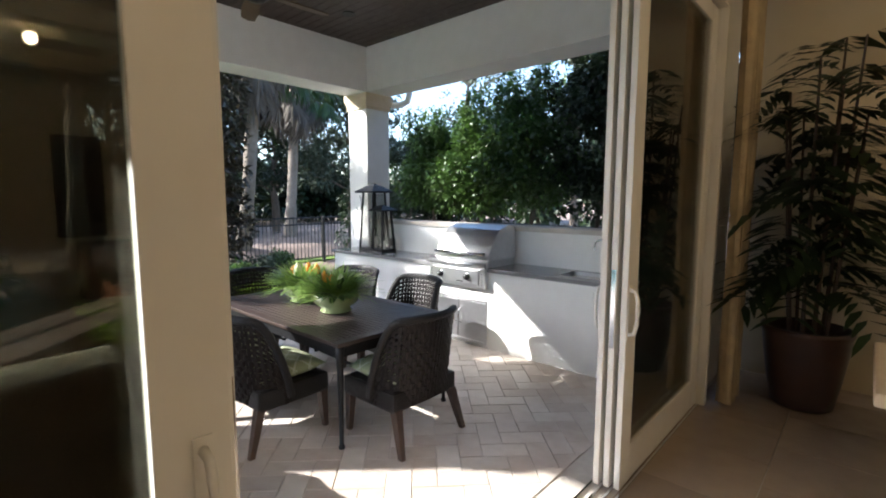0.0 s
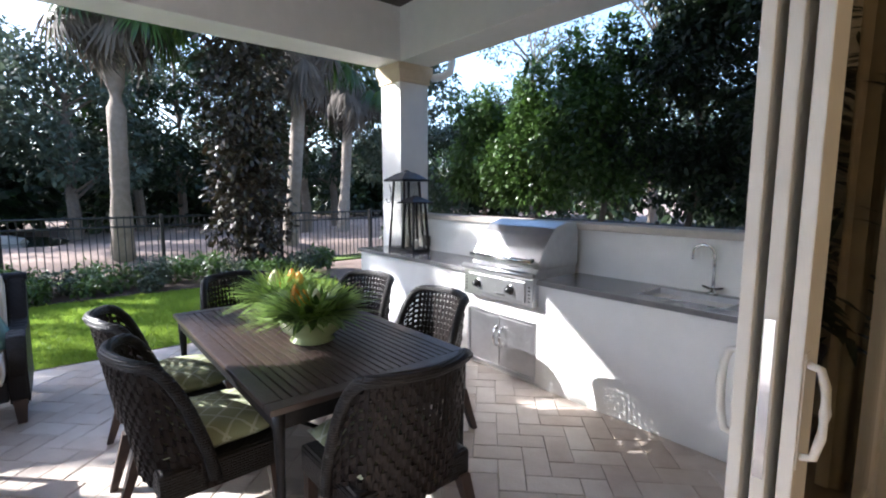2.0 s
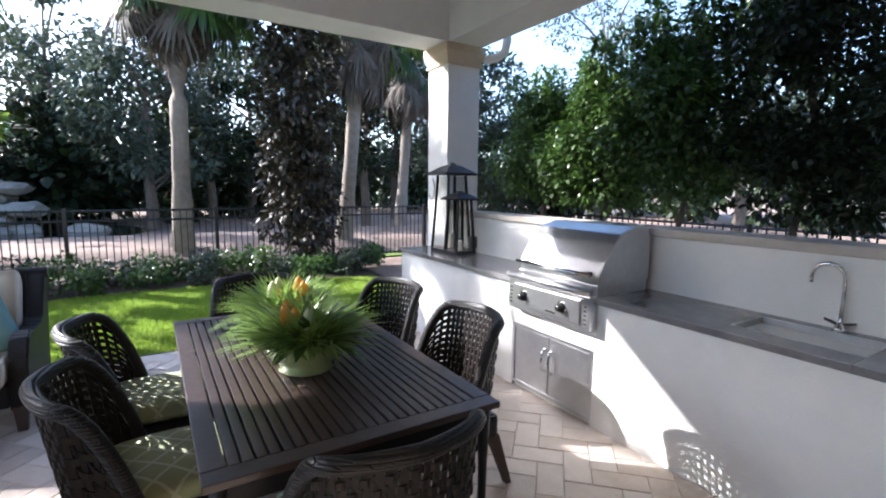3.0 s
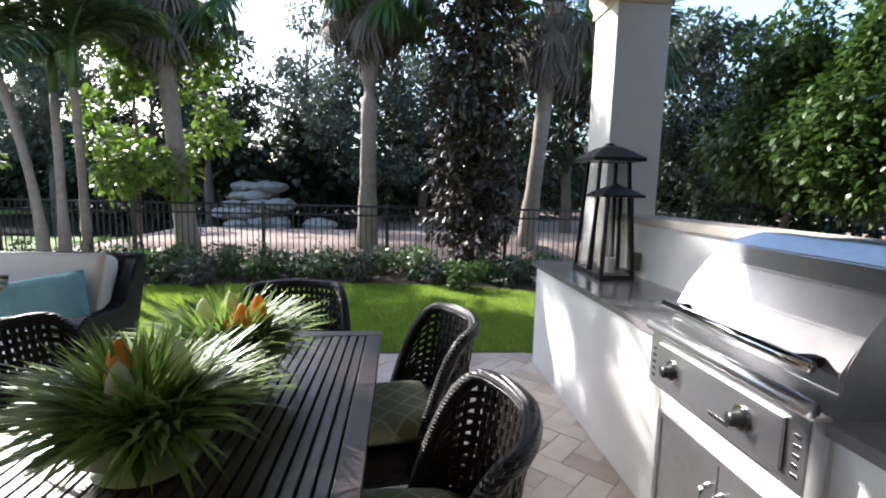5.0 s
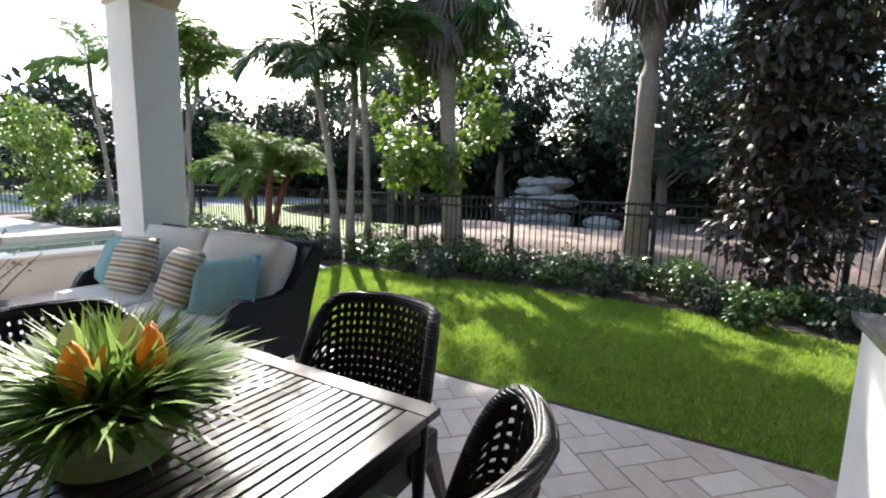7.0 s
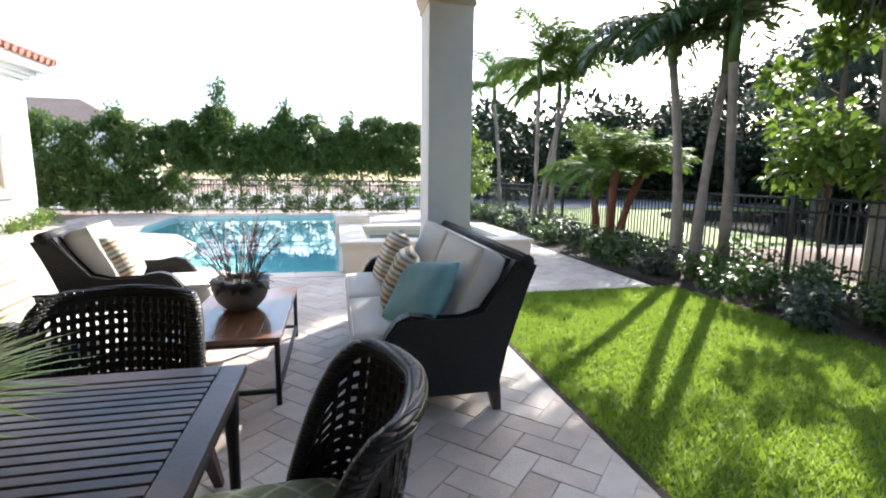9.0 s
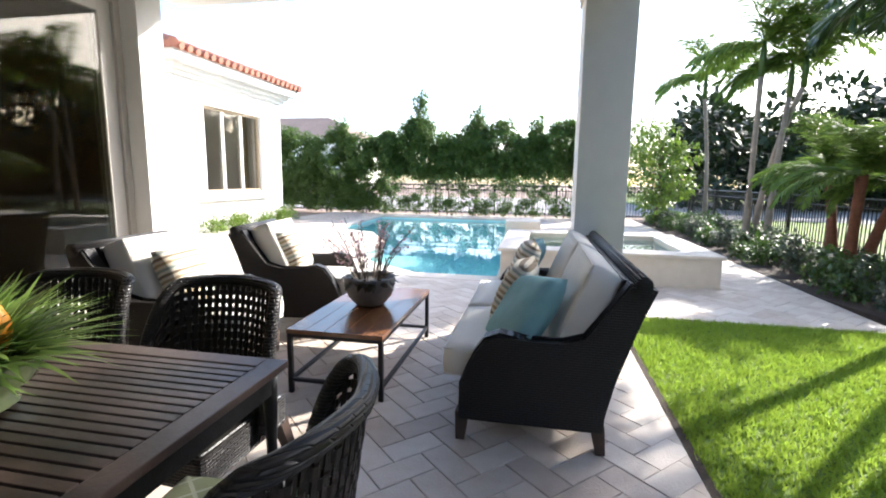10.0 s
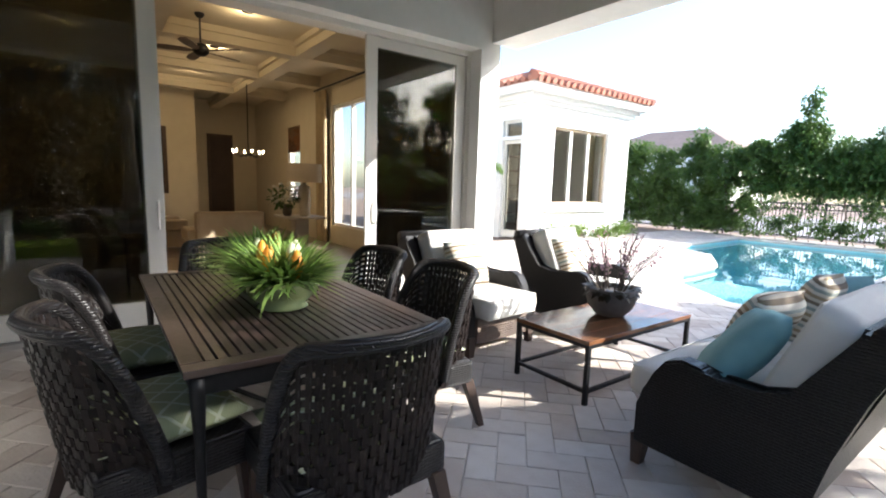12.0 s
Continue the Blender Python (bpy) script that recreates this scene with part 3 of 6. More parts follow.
def sliding_door(y0, y1, x, handle_y=None, sides=(1,)):
    d = thing("sliding_door", "white framed glass sliding door panel, slid open", "door", "sliding doors")
    t, w = 0.035, 0.15
    for a, b in ((y0, y0 + w), (y1 - w, y1)):
        part("stile", boxm(x - t / 2, x + t / 2, a, b, 0.01, 3.12, 0.004), FRAMEPAINT, d)
    part("top_rail", boxm(x - t / 2 + 0.001, x + t / 2 - 0.001, y0 + w, y1 - w, 3.0, 3.118, 0.004), FRAMEPAINT, d)
    part("bottom_rail", boxm(x - t / 2 + 0.001, x + t / 2 - 0.001, y0 + w, y1 - w, 0.012, 0.24, 0.004), FRAMEPAINT, d)
    g = part("pane", boxm(x - 0.004, x + 0.004, y0 + w - 0.01, y1 - w + 0.01, 0.235, 3.005), DGLASS, d, "tinted glass pane")
    g.visible_shadow = False
    if handle_y is not None:
        for s in sides:
            hb = tube(bmesh.new(), [(x + s * a, handle_y + o, z) for a, o, z in ((0.016, 0, 0.93), (0.05, 0, 0.94), (0.062, 0, 1.0), (0.066, 0, 1.07), (0.062, 0, 1.14), (0.05, 0, 1.18), (0.016, 0, 1.19))], [0.012, 0.011, 0.012, 0.014, 0.012, 0.011, 0.012], 8)
            part("handle", hb, FRAMEPAINT, d, "curved cream pull handle", True)
            part("lock_plate", boxm(x + s * 0.0175 if s > 0 else x - 0.0215, x + 0.0215 if s > 0 else x - 0.0175, handle_y - 0.02, handle_y + 0.02, 0.9, 1.22, 0.001), FRAMEPAINT, d)
    return d


for y0, y1, hy in ((3.05, 4.66, 3.105), (-0.52, 0.95, 0.83)):
    edge = y0 if y0 > 1 else y1
    for i, x in enumerate((0.245, 0.302, 0.36)):
        o = (0.012 if y0 > 1 else 0.03) * i
        d = sliding_door(y0 + (o if y0 > 1 else 0), y1 - (0 if y0 > 1 else o), x, hy if i != 1 else None, (1,) if i == 2 else (-1,))
        if i == 1:
            lk = boxm(x - 0.012, x + 0.012, (edge + o - 0.004) if y0 > 1 else (edge - o), (edge + o) if y0 > 1 else (edge - o + 0.004), 0.85, 1.3)
            part("lock_strip", lk, CHROME, d, "steel lock strip")

# interior shell
struct("floor_inside", boxm(0.36, 12.2, -1.0, 7.4, -0.3, -0.012), GROUT)
wi = bmesh.new()
box(wi, 0.34, 12.2, 5.9, 6.15, -0.05, 3.9)
struct("wall_north", wi, CREAM, "cream plaster wall")
ws = bmesh.new()
for x0, x1, z0, z1 in ((0.34, 3.7, -0.05, 3.9), (3.7, 5.6, -0.05, 0.42), (3.7, 5.6, 3.15, 3.9), (5.6, 7.7, -0.05, 3.9), (7.7, 8.7, -0.05, 0.9), (7.7, 8.7, 2.9, 3.9), (8.7, 12.2, -0.05, 3.9)):
    box(ws, x0, x1, -1.1, -0.9, z0, z1)
struct("wall_south", ws, CREAM, "cream plaster wall with tall windows")
struct("wall_east", boxm(12.0, 12.25, -0.9, 5.9, -0.05, 3.9), CREAM, "cream plaster wall")
struct("wall_inner", boxm(9.6, 9.8, 1.3, 5.9, -0.05, 3.9), CREAM, "cream plaster wall")
cb = bmesh.new()
box(cb, 0.34, 12.2, -1.1, 6.15, 3.9, 4.05)
for x in (1.5, 3.9, 6.3, 8.7):
    box(cb, x, x + 0.3, -0.9, 5.9, 3.66, 3.9)
    box(cb, x - 0.06, x + 0.36, -0.9, 5.9, 3.80, 3.9)
for y in (0.2, 2.6, 4.9):
    box(cb, 0.34, 12.0, y, y + 0.3, 3.664, 3.902)
    box(cb, 0.34, 12.0, y - 0.06, y + 0.36, 3.803, 3.901)
struct("ceiling", cb, CREAM, "cream coffered ceiling")


def window(name, x0, x1, y, z0, z1, n, label, cat="window"):
    w = tagged(new(name), label, cat, kind="structure")
    f = 0.06
    fb = bmesh.new()
    for a, b, c, d in ((x0, x1, z0, z0 + f), (x0, x1, z1 - f, z1), (x0, x0 + f, z0 + f, z1 - f), (x1 - f, x1, z0 + f, z1 - f)):
        box(fb, a, b, y - 0.05, y + 0.05, c, d, 0.004)
    part("window_frame", fb, FRAMEPAINT, w)
    s = (x1 - x0 - 2 * f) / n
    for i in range(1, n):
        part("mullion", boxm(x0 + f + i * s - 0.03, x0 + f + i * s + 0.03, y - 0.045, y + 0.045, z0 + f, z1 - f, 0.003), FRAMEPAINT, w)
    for i in range(n):
        p = part("pane", boxm(x0 + f + i * s + (0.031 if i else 0), x0 + f + (i + 1) * s - (0.031 if i < n - 1 else 0), y - 0.004, y + 0.004, z0 + f, z1 - f), GLASS, w)
        p.visible_shadow = False
    return w


window("window_1", 3.7, 5.6, -1.0, 0.42, 3.15, 2, "tall white framed window in sunlight")
window("window_2", 7.7, 8.7, -1.0, 0.9, 2.9, 1, "white framed window with a brown blind")
tagged(part("window_blind", boxm(7.72, 8.68, -0.93, -0.905, 2.2, 2.9), WARMWOOD, None, ""), "brown woven roman blind on the window", "blind")
# house wall outside, past the porch
hw = bmesh.new()
box(hw, 0.34, 3.7, -1.16, -1.105, -0.05, 4.5)
box(hw, 5.6, 7.7, -1.16, -1.105, -0.05, 4.5)
box(hw, 3.7, 5.6, -1.16, -1.105, 3.15, 4.5)
box(hw, 3.7, 5.6, -1.16, -1.105, -0.05, 0.42)
struct("wall_house_side", hw, STUCCO, "white stucco house wall")
# the wing beyond the pool terrace
W0, W1, WX = -10.5, -5.95, 4.15
wg = bmesh.new()
for y0, y1, z0, z1 in ((W0, -9.35, -0.05, 4.0), (-9.35, -6.85, -0.05, 0.98), (-9.35, -6.85, 3.15, 4.0), (-6.85, W1, -0.05, 4.0)):
    box(wg, WX, WX + 0.3, y0, y1, z0, z1)
box(wg, WX + 0.3, 9.5, W0, W0 + 0.3, -0.05, 4.0)
for x0, x1, z0, z1 in ((WX + 0.3, 4.5, -0.05, 4.0), (4.5, 5.25, 2.75, 2.85), (4.5, 5.25, 3.3, 4.0), (5.25, 9.5, -0.05, 4.0)):
    box(wg, x0, x1, W1 - 0.3, W1, z0, z1)
box(wg, 9.2, 9.5, W0 + 0.3, W1 - 0.3, -0.05, 4.0)
struct("wall_wing", wg, STUCCO, "white stucco wall of the house wing")
struct("wing_floor", boxm(4.4, 9.3, W0 + 0.3, W1 - 0.3, -0.05, 0.0), INTILE)
struct("wing_ceiling", boxm(WX, 9.5, W0, W1, 4.0, 4.1), CREAM)
co = bmesh.new()
for a, z0, z1 in ((0.10, 3.70, 3.80), (0.2, 3.80, 3.92), (0.42, 3.92, 4.14)):
    box(co, WX - a, 9.5 + a, W0 - a, W1 + a, z0, z1, 0.01)
struct("wing_cornice", co, STUCCO, "white moulded eaves cornice")
wt = bmesh.new()
for y0, y1, z0, z1 in ((-9.52, -9.35, 0.84, 3.3), (-6.85, -6.68, 0.84, 3.3), (-9.35, -6.85, 3.15, 3.3), (-9.35, -6.85, 0.84, 0.98)):
    box(wt, WX - 0.05, WX - 0.002, y0, y1, z0, z1, 0.006)
box(wt, WX - 0.14, WX - 0.052, -9.62, -6.58, 0.78, 0.9, 0.01)
struct("wing_window_trim", wt, STUCCO, "white window surround and sill")
ww = tagged(new("window_3"), "wide tan framed picture window of the wing", "window", kind="structure")
fb2 = bmesh.new()
for y0, y1, z0, z1 in ((-9.35, -6.85, 0.98, 1.05), (-9.35, -6.85, 3.08, 3.15), (-9.35, -9.28, 1.05, 3.08), (-6.92, -6.85, 1.05, 3.08)):
    box(fb2, WX + 0.05, WX + 0.15, y0, y1, z0, z1)
part("window_frame", fb2, TAN, ww)
for y in (-8.5, -7.7):
    part("mullion", boxm(WX + 0.06, WX + 0.14, y - 0.05, y + 0.05, 1.05, 3.08), FRAMEPAINT, ww)
for y0, y1 in ((-9.28, -8.55), (-8.45, -7.75), (-7.65, -6.92)):
    part("pane", boxm(WX + 0.095, WX + 0.105, y0, y1, 1.05, 3.08), GLASS, ww).visible_shadow = False
gd = tagged(new("door_1"), "narrow white framed glazed door with a transom", "door", kind="structure")
db = bmesh.new()
for x0, x1, z0, z1 in ((4.5, 4.58, 0, 3.3), (5.17, 5.25, 0, 3.3), (4.58, 5.17, 0, 0.2), (4.58, 5.17, 2.65, 2.75), (4.58, 5.17, 3.22, 3.3)):
    box(db, x0, x1, W1 - 0.2, W1 - 0.08, z0, z1)
part("frame", db, FRAMEPAINT, gd)
part("pane", boxm(4.58, 5.17, W1 - 0.145, W1 - 0.135, 0.2, 2.65), DGLASS, gd)
part("pane", boxm(4.58, 5.17, W1 - 0.145, W1 - 0.135, 2.75, 3.22), DGLASS, gd, "transom pane")
# shelves seen through the wing window
sh = thing("bookshelf", "tall tan wooden shelf unit behind the window", "shelf")
for y in (-9.2, -8.3, -7.4):
    part("upright", boxm(7.4, 7.8, y - 0.03, y + 0.03, 0, 3.0), WARMWOOD, sh)
for z in (0.5, 1.0, 1.5, 2.0, 2.5, 2.95):
    for y in (-9.17, -8.27):
        part("shelf", boxm(7.41, 7.8, y, y + 0.84, z, z + 0.03), WARMWOOD, sh)
tagged(part("curtain", boxm(4.62, 4.72, -9.4, -9.05, 0.6, 3.2), CURTAIN, None), "beige curtain at the wing window", "curtain")

# hip roof of rounded clay tiles on the wing
rf = thing("wing_roof", "hipped roof of red clay barrel tiles", "roof")
ex0, ex1, ey0, ey1, ez = WX - 0.5, 10.0, W0 - 0.5, W1 + 0.5, 4.14
ry = (ey0 + ey1) / 2
hh = (ey1 - ey0) / 2
rz = ez + hh * 0.36
rb = bmesh.new()
v = [rb.verts.new(p) for p in ((ex0, ey0, ez), (ex1, ey0, ez), (ex1, ey1, ez), (ex0, ey1, ez), (ex0 + hh, ry, rz), (ex1 - hh, ry, rz))]
for f in ((0, 1, 5, 4), (1, 2, 5), (2, 3, 4, 5), (3, 0, 4), (0, 3, 2, 1)):
    rb.faces.new([v[i] for i in f])
part("deck", rb, ROOFTILE, rf)
tb = bmesh.new()
for k in range(int((ey1 - ey0) / 0.26)):
    y = ey0 + 0.13 + k * 0.26
    reach = hh - abs(y - ry)
    n = max(1, int(reach / 0.38))
    for j in range(n):
        a, b2 = j * 0.38, (j + 1) * 0.38 + 0.05
        tube(tb, [(ex0 + a - 0.03, y, ez + a * 0.36 + 0.045), (ex0 + b2, y, ez + b2 * 0.36 + 0.03)], [0.085, 0.07], 6)
for k in range(int((ex1 - ex0) / 0.26)):
    x = ex0 + 0.13 + k * 0.26
    reach = min(hh, x - ex0, ex1 - x)
    n = max(1, int(reach / 0.38))
    for j in range(n):
        a, b2 = j * 0.38, (j + 1) * 0.38 + 0.05
        tube(tb, [(x, ey1 - a + 0.03, ez + a * 0.36 + 0.045), (x, ey1 - b2, ez + b2 * 0.36 + 0.03)], [0.085, 0.07], 6)
for yy in (ey0, ey1):
    for j in range(9):
        f0, f1 = j / 9, (j + 1.15) / 9
        p = lambda f: (ex0 + hh * f, yy + (ry - yy) * f, ez + (rz - ez) * f + 0.09)
        tube(tb, [p(f0), p(f1)], [0.11, 0.09], 6)
t_o = part("roof_tile", tb, ROOFTILE, rf, "rows of red barrel tiles")
tagged(t_o, kind="stuff")

# distant neighbour houses
for nx, ny, w, h in ((29.5, -61.0, 10.0, 6.6),):
    nh = thing("neighbour_house", "distant pale house with a brown tiled hip roof", "house", "distant houses")
    part("wall", boxm(nx - w, nx + w, ny - 6, ny + 6, -0.1, h), STUCCO, nh)
    r2 = bmesh.new()
    v = [r2.verts.new(p) for p in ((nx - w - 0.6, ny - 6.6, h), (nx + w + 0.6, ny - 6.6, h), (nx + w + 0.6, ny + 6.6, h), (nx - w - 0.6, ny + 6.6, h), (nx - w + 6, ny, h + 3.2), (nx + w - 6, ny, h + 3.2))]
    for f in ((0, 1, 5, 4), (1, 2, 5), (2, 3, 4, 5), (3, 0, 4), (0, 3, 2, 1)):
        r2.faces.new([v[i] for i in f])
    part("roof", r2, ROOFBROWN, nh)
    for k in range(3):
        part("window", boxm(nx - w + 1.5 + k * 4, nx - w + 2.9 + k * 4, ny + 6.0, ny + 6.05, 1.0, 2.6), POND, nh)
struct("road", boxm(-60, 60, -34, -16.6, -0.06, -0.03), ASPHALT, "pale road beyond the hedge")

# ---- outdoor kitchen ----
ck = thing("grill_counter", "white stucco outdoor kitchen counter base", "counter")
part("end_block", boxm(-4.68, -2.62, 4.67, 5.22, -0.03, 0.88), STUCCO, ck)
part("long_block", boxm(-1.78, 0.0, 4.67, 5.22, -0.03, 0.88), STUCCO, ck)
part("back_panel", boxm(-2.62, -1.78, 4.95, 5.22, -0.03, 0.88), STUCCO, ck)
part("threshold", boxm(-2.62, -1.78, 4.70, 4.95, -0.03, 0.03), STUCCO, ck)
part("ledge", boxm(-2.62, -1.78, 4.672, 4.95, 0.545, 0.685), STUCCO, ck, "white ledge carrying the grill")
gt = thing("granite_worktop", "polished grey granite worktop on the outdoor kitchen", "worktop")
for a in ((-4.72, -2.625, 4.63, 5.225), (-1.775, -0.98, 4.63, 5.225), (-0.40, 0.0, 4.63, 5.225), (-0.98, -0.40, 4.63, 4.80), (-0.98, -0.40, 5.14, 5.225)):
    part("slab", boxm(*a, 0.88, 0.92, 0.003), GRANITE, gt)
struct("wall_grill", boxm(-4.49, 0.0, 5.225, 5.43, -0.05, 1.31), STUCCO, "low white stucco wall behind the grill")
struct("wall_cap", boxm(-4.488, 0.0, 5.19, 5.47, 1.31, 1.37, 0.012), CAPSTONE, "grey cast stone wall cap")

gr = thing("barbecue_grill", "built-in stainless steel barbecue grill with a closed hood", "grill")
part("firebox", boxm(-2.56, -1.765, 4.66, 5.18, 0.69, 1.0, 0.006), STEEL, gr)
part("control_panel", boxm(-2.60, -1.76, 4.59, 4.655, 0.69, 0.93, 0.01), STEEL, gr)
part("drip_tray", boxm(-2.52, -1.84, 4.577, 4.588, 0.725, 0.895, 0.004), STEEL, gr)
part("front_lip", tube(bmesh.new(), [(-2.60, 4.585, 0.955), (-1.76, 4.585, 0.955)], 0.026, 10), STEEL, gr, "", True)
hd = bmesh.new()
prof = [(4.64, 1.005), (4.635, 1.06), (4.69, 1.16), (4.77, 1.27), (4.84, 1.34), (4.99, 1.385), (5.13, 1.38), (5.165, 1.30), (5.17, 1.005)]
lo = [hd.verts.new((-2.52, y, z)) for y, z in prof]
hi = [hd.verts.new((-1.74, y, z)) for y, z in prof]
hd.faces.new(lo)
hd.faces.new(hi[::-1])
for i in range(len(prof)):
    hd.faces.new((lo[i], lo[(i + 1) % len(prof)], hi[(i + 1) % len(prof)], hi[i]))
bmesh.ops.bevel(hd, geom=hd.edges[:], offset=0.006, segments=2, affect="EDGES")
hood = part("hood", hd, STEEL, gr, "brushed steel hood")
part("hood_handle", tube(bmesh.new(), [(-2.49, 4.575, 1.075), (-1.77, 4.575, 1.075)], 0.018, 10), CHROME, hood, "", True)
for x in (-2.44, -1.82):
    part("bracket", boxm(x - 0.02, x + 0.02, 4.575, 4.645, 1.06, 1.09, 0.004), BLACKKNOB, hood)
for x in (-2.40, -2.0):
    kb = lathe(bmesh.new(), [(0.036, 0), (0.036, 0.012), (0.026, 0.014), (0.024, 0.045), (0.0, 0.047)], 16)
    kn = part("knob", kb, BLACKKNOB, gr, "black control knob", True, m=pose(x, 4.576, 0.81, 90))
    part("bezel", lathe(bmesh.new(), [(0.045, -0.002), (0.045, 0.004), (0.037, 0.006)], 16), CHROME, kn)
for sx in (-2.56, -1.80):
    for k in range(5):
        part("vent_slot", boxm(sx - 0.012, sx + 0.012, 4.5885, 4.5905, 0.73 + k * 0.03, 0.742 + k * 0.03), BLACKKNOB, gr)
part("badge", boxm(-2.16, -2.06, 4.5755, 4.5775, 0.745, 0.76), BLACKKNOB, gr)
gc = thing("grill_cabinet", "brushed steel two-door cabinet below the grill", "cabinet")
for k, (x0, x1) in enumerate(((-2.585, -2.205), (-2.195, -1.815))):
    dr = part("door", boxm(x0, x1, 4.668, 4.69, 0.06, 0.515, 0.004), STEEL, gc)
    hx = -2.235 if k == 0 else -2.165
    part("handle", tube(bmesh.new(), [(hx, 4.668, 0.24), (hx, 4.635, 0.26), (hx, 4.622, 0.33), (hx, 4.635, 0.40), (hx, 4.668, 0.42)], 0.011, 8), CHROME, dr, "curved chrome handle", True)
fbm = bmesh.new()
for x0, x1, z0, z1 in ((-2.62, -2.588, 0.03, 0.545), (-1.812, -1.78, 0.03, 0.545), (-2.588, -1.812, 0.03, 0.058), (-2.588, -1.812, 0.517, 0.545)):
    box(fbm, x0, x1, 4.662, 4.70, z0, z1, 0.003)
part("frame", fbm, STEEL, gc)

sk = thing("sink", "small steel bar sink set into the granite", "sink")
skb = bmesh.new()
for a in ((-0.985, -0.97, 4.80, 5.14), (-0.41, -0.395, 4.80, 5.14), (-0.97, -0.41, 4.795, 4.81), (-0.97, -0.41, 5.13, 5.145)):
    box(skb, *a, 0.76, 0.918)
box(skb, -0.97, -0.41, 4.81, 5.13, 0.76, 0.775)
part("basin", skb, STEEL, sk)
ft = thing("faucet", "chrome gooseneck faucet beside the bar sink", "faucet")
part("base", lathe(bmesh.new(), [(0.035, 0.92), (0.03, 0.94), (0.018, 0.955), (0.014, 0.97)], 14, -0.62, 5.17), CHROME, ft, "", True)
part("spout", tube(bmesh.new(), [(-0.62, 5.17, 0.96)] + [(-0.62, 5.17, 1.18)] + [(-0.62 - 0.07 + 0.07 * math.cos(a), 5.17 - 0.02 * math.sin(a / 2), 1.20 + 0.07 * math.sin(a)) for a in np.linspace(0, math.pi, 9)] + [(-0.76, 5.15, 1.16)], 0.011, 8), CHROME, ft, "", True)
for s in (-1, 1):
    part("lever", tube(bmesh.new(), [(-0.62, 5.17, 0.955), (-0.62 + s * 0.07, 5.165, 0.975)], 0.009, 6), CHROME, ft)
for x in (-0.34, -3.98):
    ol = thing("power_outlet", "weatherproof outlet cover on the stucco wall", "outlet")
    part("cover", boxm(x - 0.06, x + 0.06, 5.17, 5.224, 0.97 + (0.04 if x > -1 else 0), 1.10 + (0.04 if x > -1 else 0), 0.01), GREYPOT if x < -1 else GLASS, ol)
    if x > -1:
        part("socket", boxm(x - 0.035, x + 0.035, 5.205, 5.222, 1.03, 1.12), BLACKKNOB, ol)


def lantern(x, y, z, w, h, label):
    l = thing("lantern", label, "lantern", "lanterns")
    b, t = w / 2, w / 2 * 0.66
    part("base", boxm(x - b, x + b, y - b, y + b, z, z + 0.035, 0.004), IRON, l)
    for sx in (-1, 1):
        for sy in (-1, 1):
            p0, p1 = Vector((x + sx * (b - 0.015), y + sy * (b - 0.015), z + 0.03)), Vector((x + sx * t, y + sy * t, z + h * 0.86))
            part("post", tube(bmesh.new(), [p0, p1], 0.016, 4), IRON, l)
    for k in range(4):
        a0, a1 = math.pi / 4 + k * math.pi / 2, math.pi / 4 + (k + 1) * math.pi / 2
        gm = bmesh.new()
        c = lambda a, r, zz: gm.verts.new((x + r * 1.414 * math.cos(a), y + r * 1.414 * math.sin(a), zz))
        gm.faces.new((c(a0, b - 0.02, z + 0.04), c(a1, b - 0.02, z + 0.04), c(a1, t - 0.004, z + h * 0.85), c(a0, t - 0.004, z + h * 0.85)))
        part("pane", gm, GLASS, l, "clear glass pane").visible_shadow = False
    rm = bmesh.new()
    r = b * 1.18
    lathe(rm, [(r * 1.42, z + h * 0.86), (r * 1.42, z + h * 0.885), (r * 0.62, z + h * 0.96), (0.04, z + h * 0.985), (0.03, z + h)], 4, 0, 0)
    bmesh.ops.rotate(rm, verts=rm.verts, cent=(0, 0, 0), matrix=Matrix.Rotation(math.pi / 4, 3, "Z"))
    bmesh.ops.translate(rm, verts=rm.verts, vec=(x, y, 0))
    part("roof", rm, IRON, l, "sloping black iron lid")
    part("candle", lathe(bmesh.new(), [(0.034, z + 0.036), (0.034, z + 0.036 + h * 0.16), (0.0, z + 0.036 + h * 0.165)], 14, x, y), WHITECLOTH, l, "pale pillar candle")
    return l


lan = lantern(-4.18, 5.04, 0.92, 0.34, 0.99, "tall black iron and glass lantern on the granite")
lantern(-3.93, 4.99, 0.92, 0.26, 0.68, "smaller black iron and glass lantern on the granite")
part("handle", tube(bmesh.new(), [(-4.33 + 0.06 * math.cos(a), 4.87, 1.62 + 0.12 * math.sin(a)) for a in np.linspace(-2.6, 1.2, 9)], 0.006, 5), IRON, lan)

# rain gutter elbow at the roof corner
gu = thing("downspout", "white curved rain downspout at the roof corner", "downspout")
part("pipe", tube(bmesh.new(), [(-4.2, 5.80, 3.6), (-4.2, 5.80, 3.35), (-4.24, 5.80, 3.22), (-4.36, 5.78, 3.18), (-4.5, 5.70, 3.17)], 0.05, 10), STUCCO, gu, "", True)

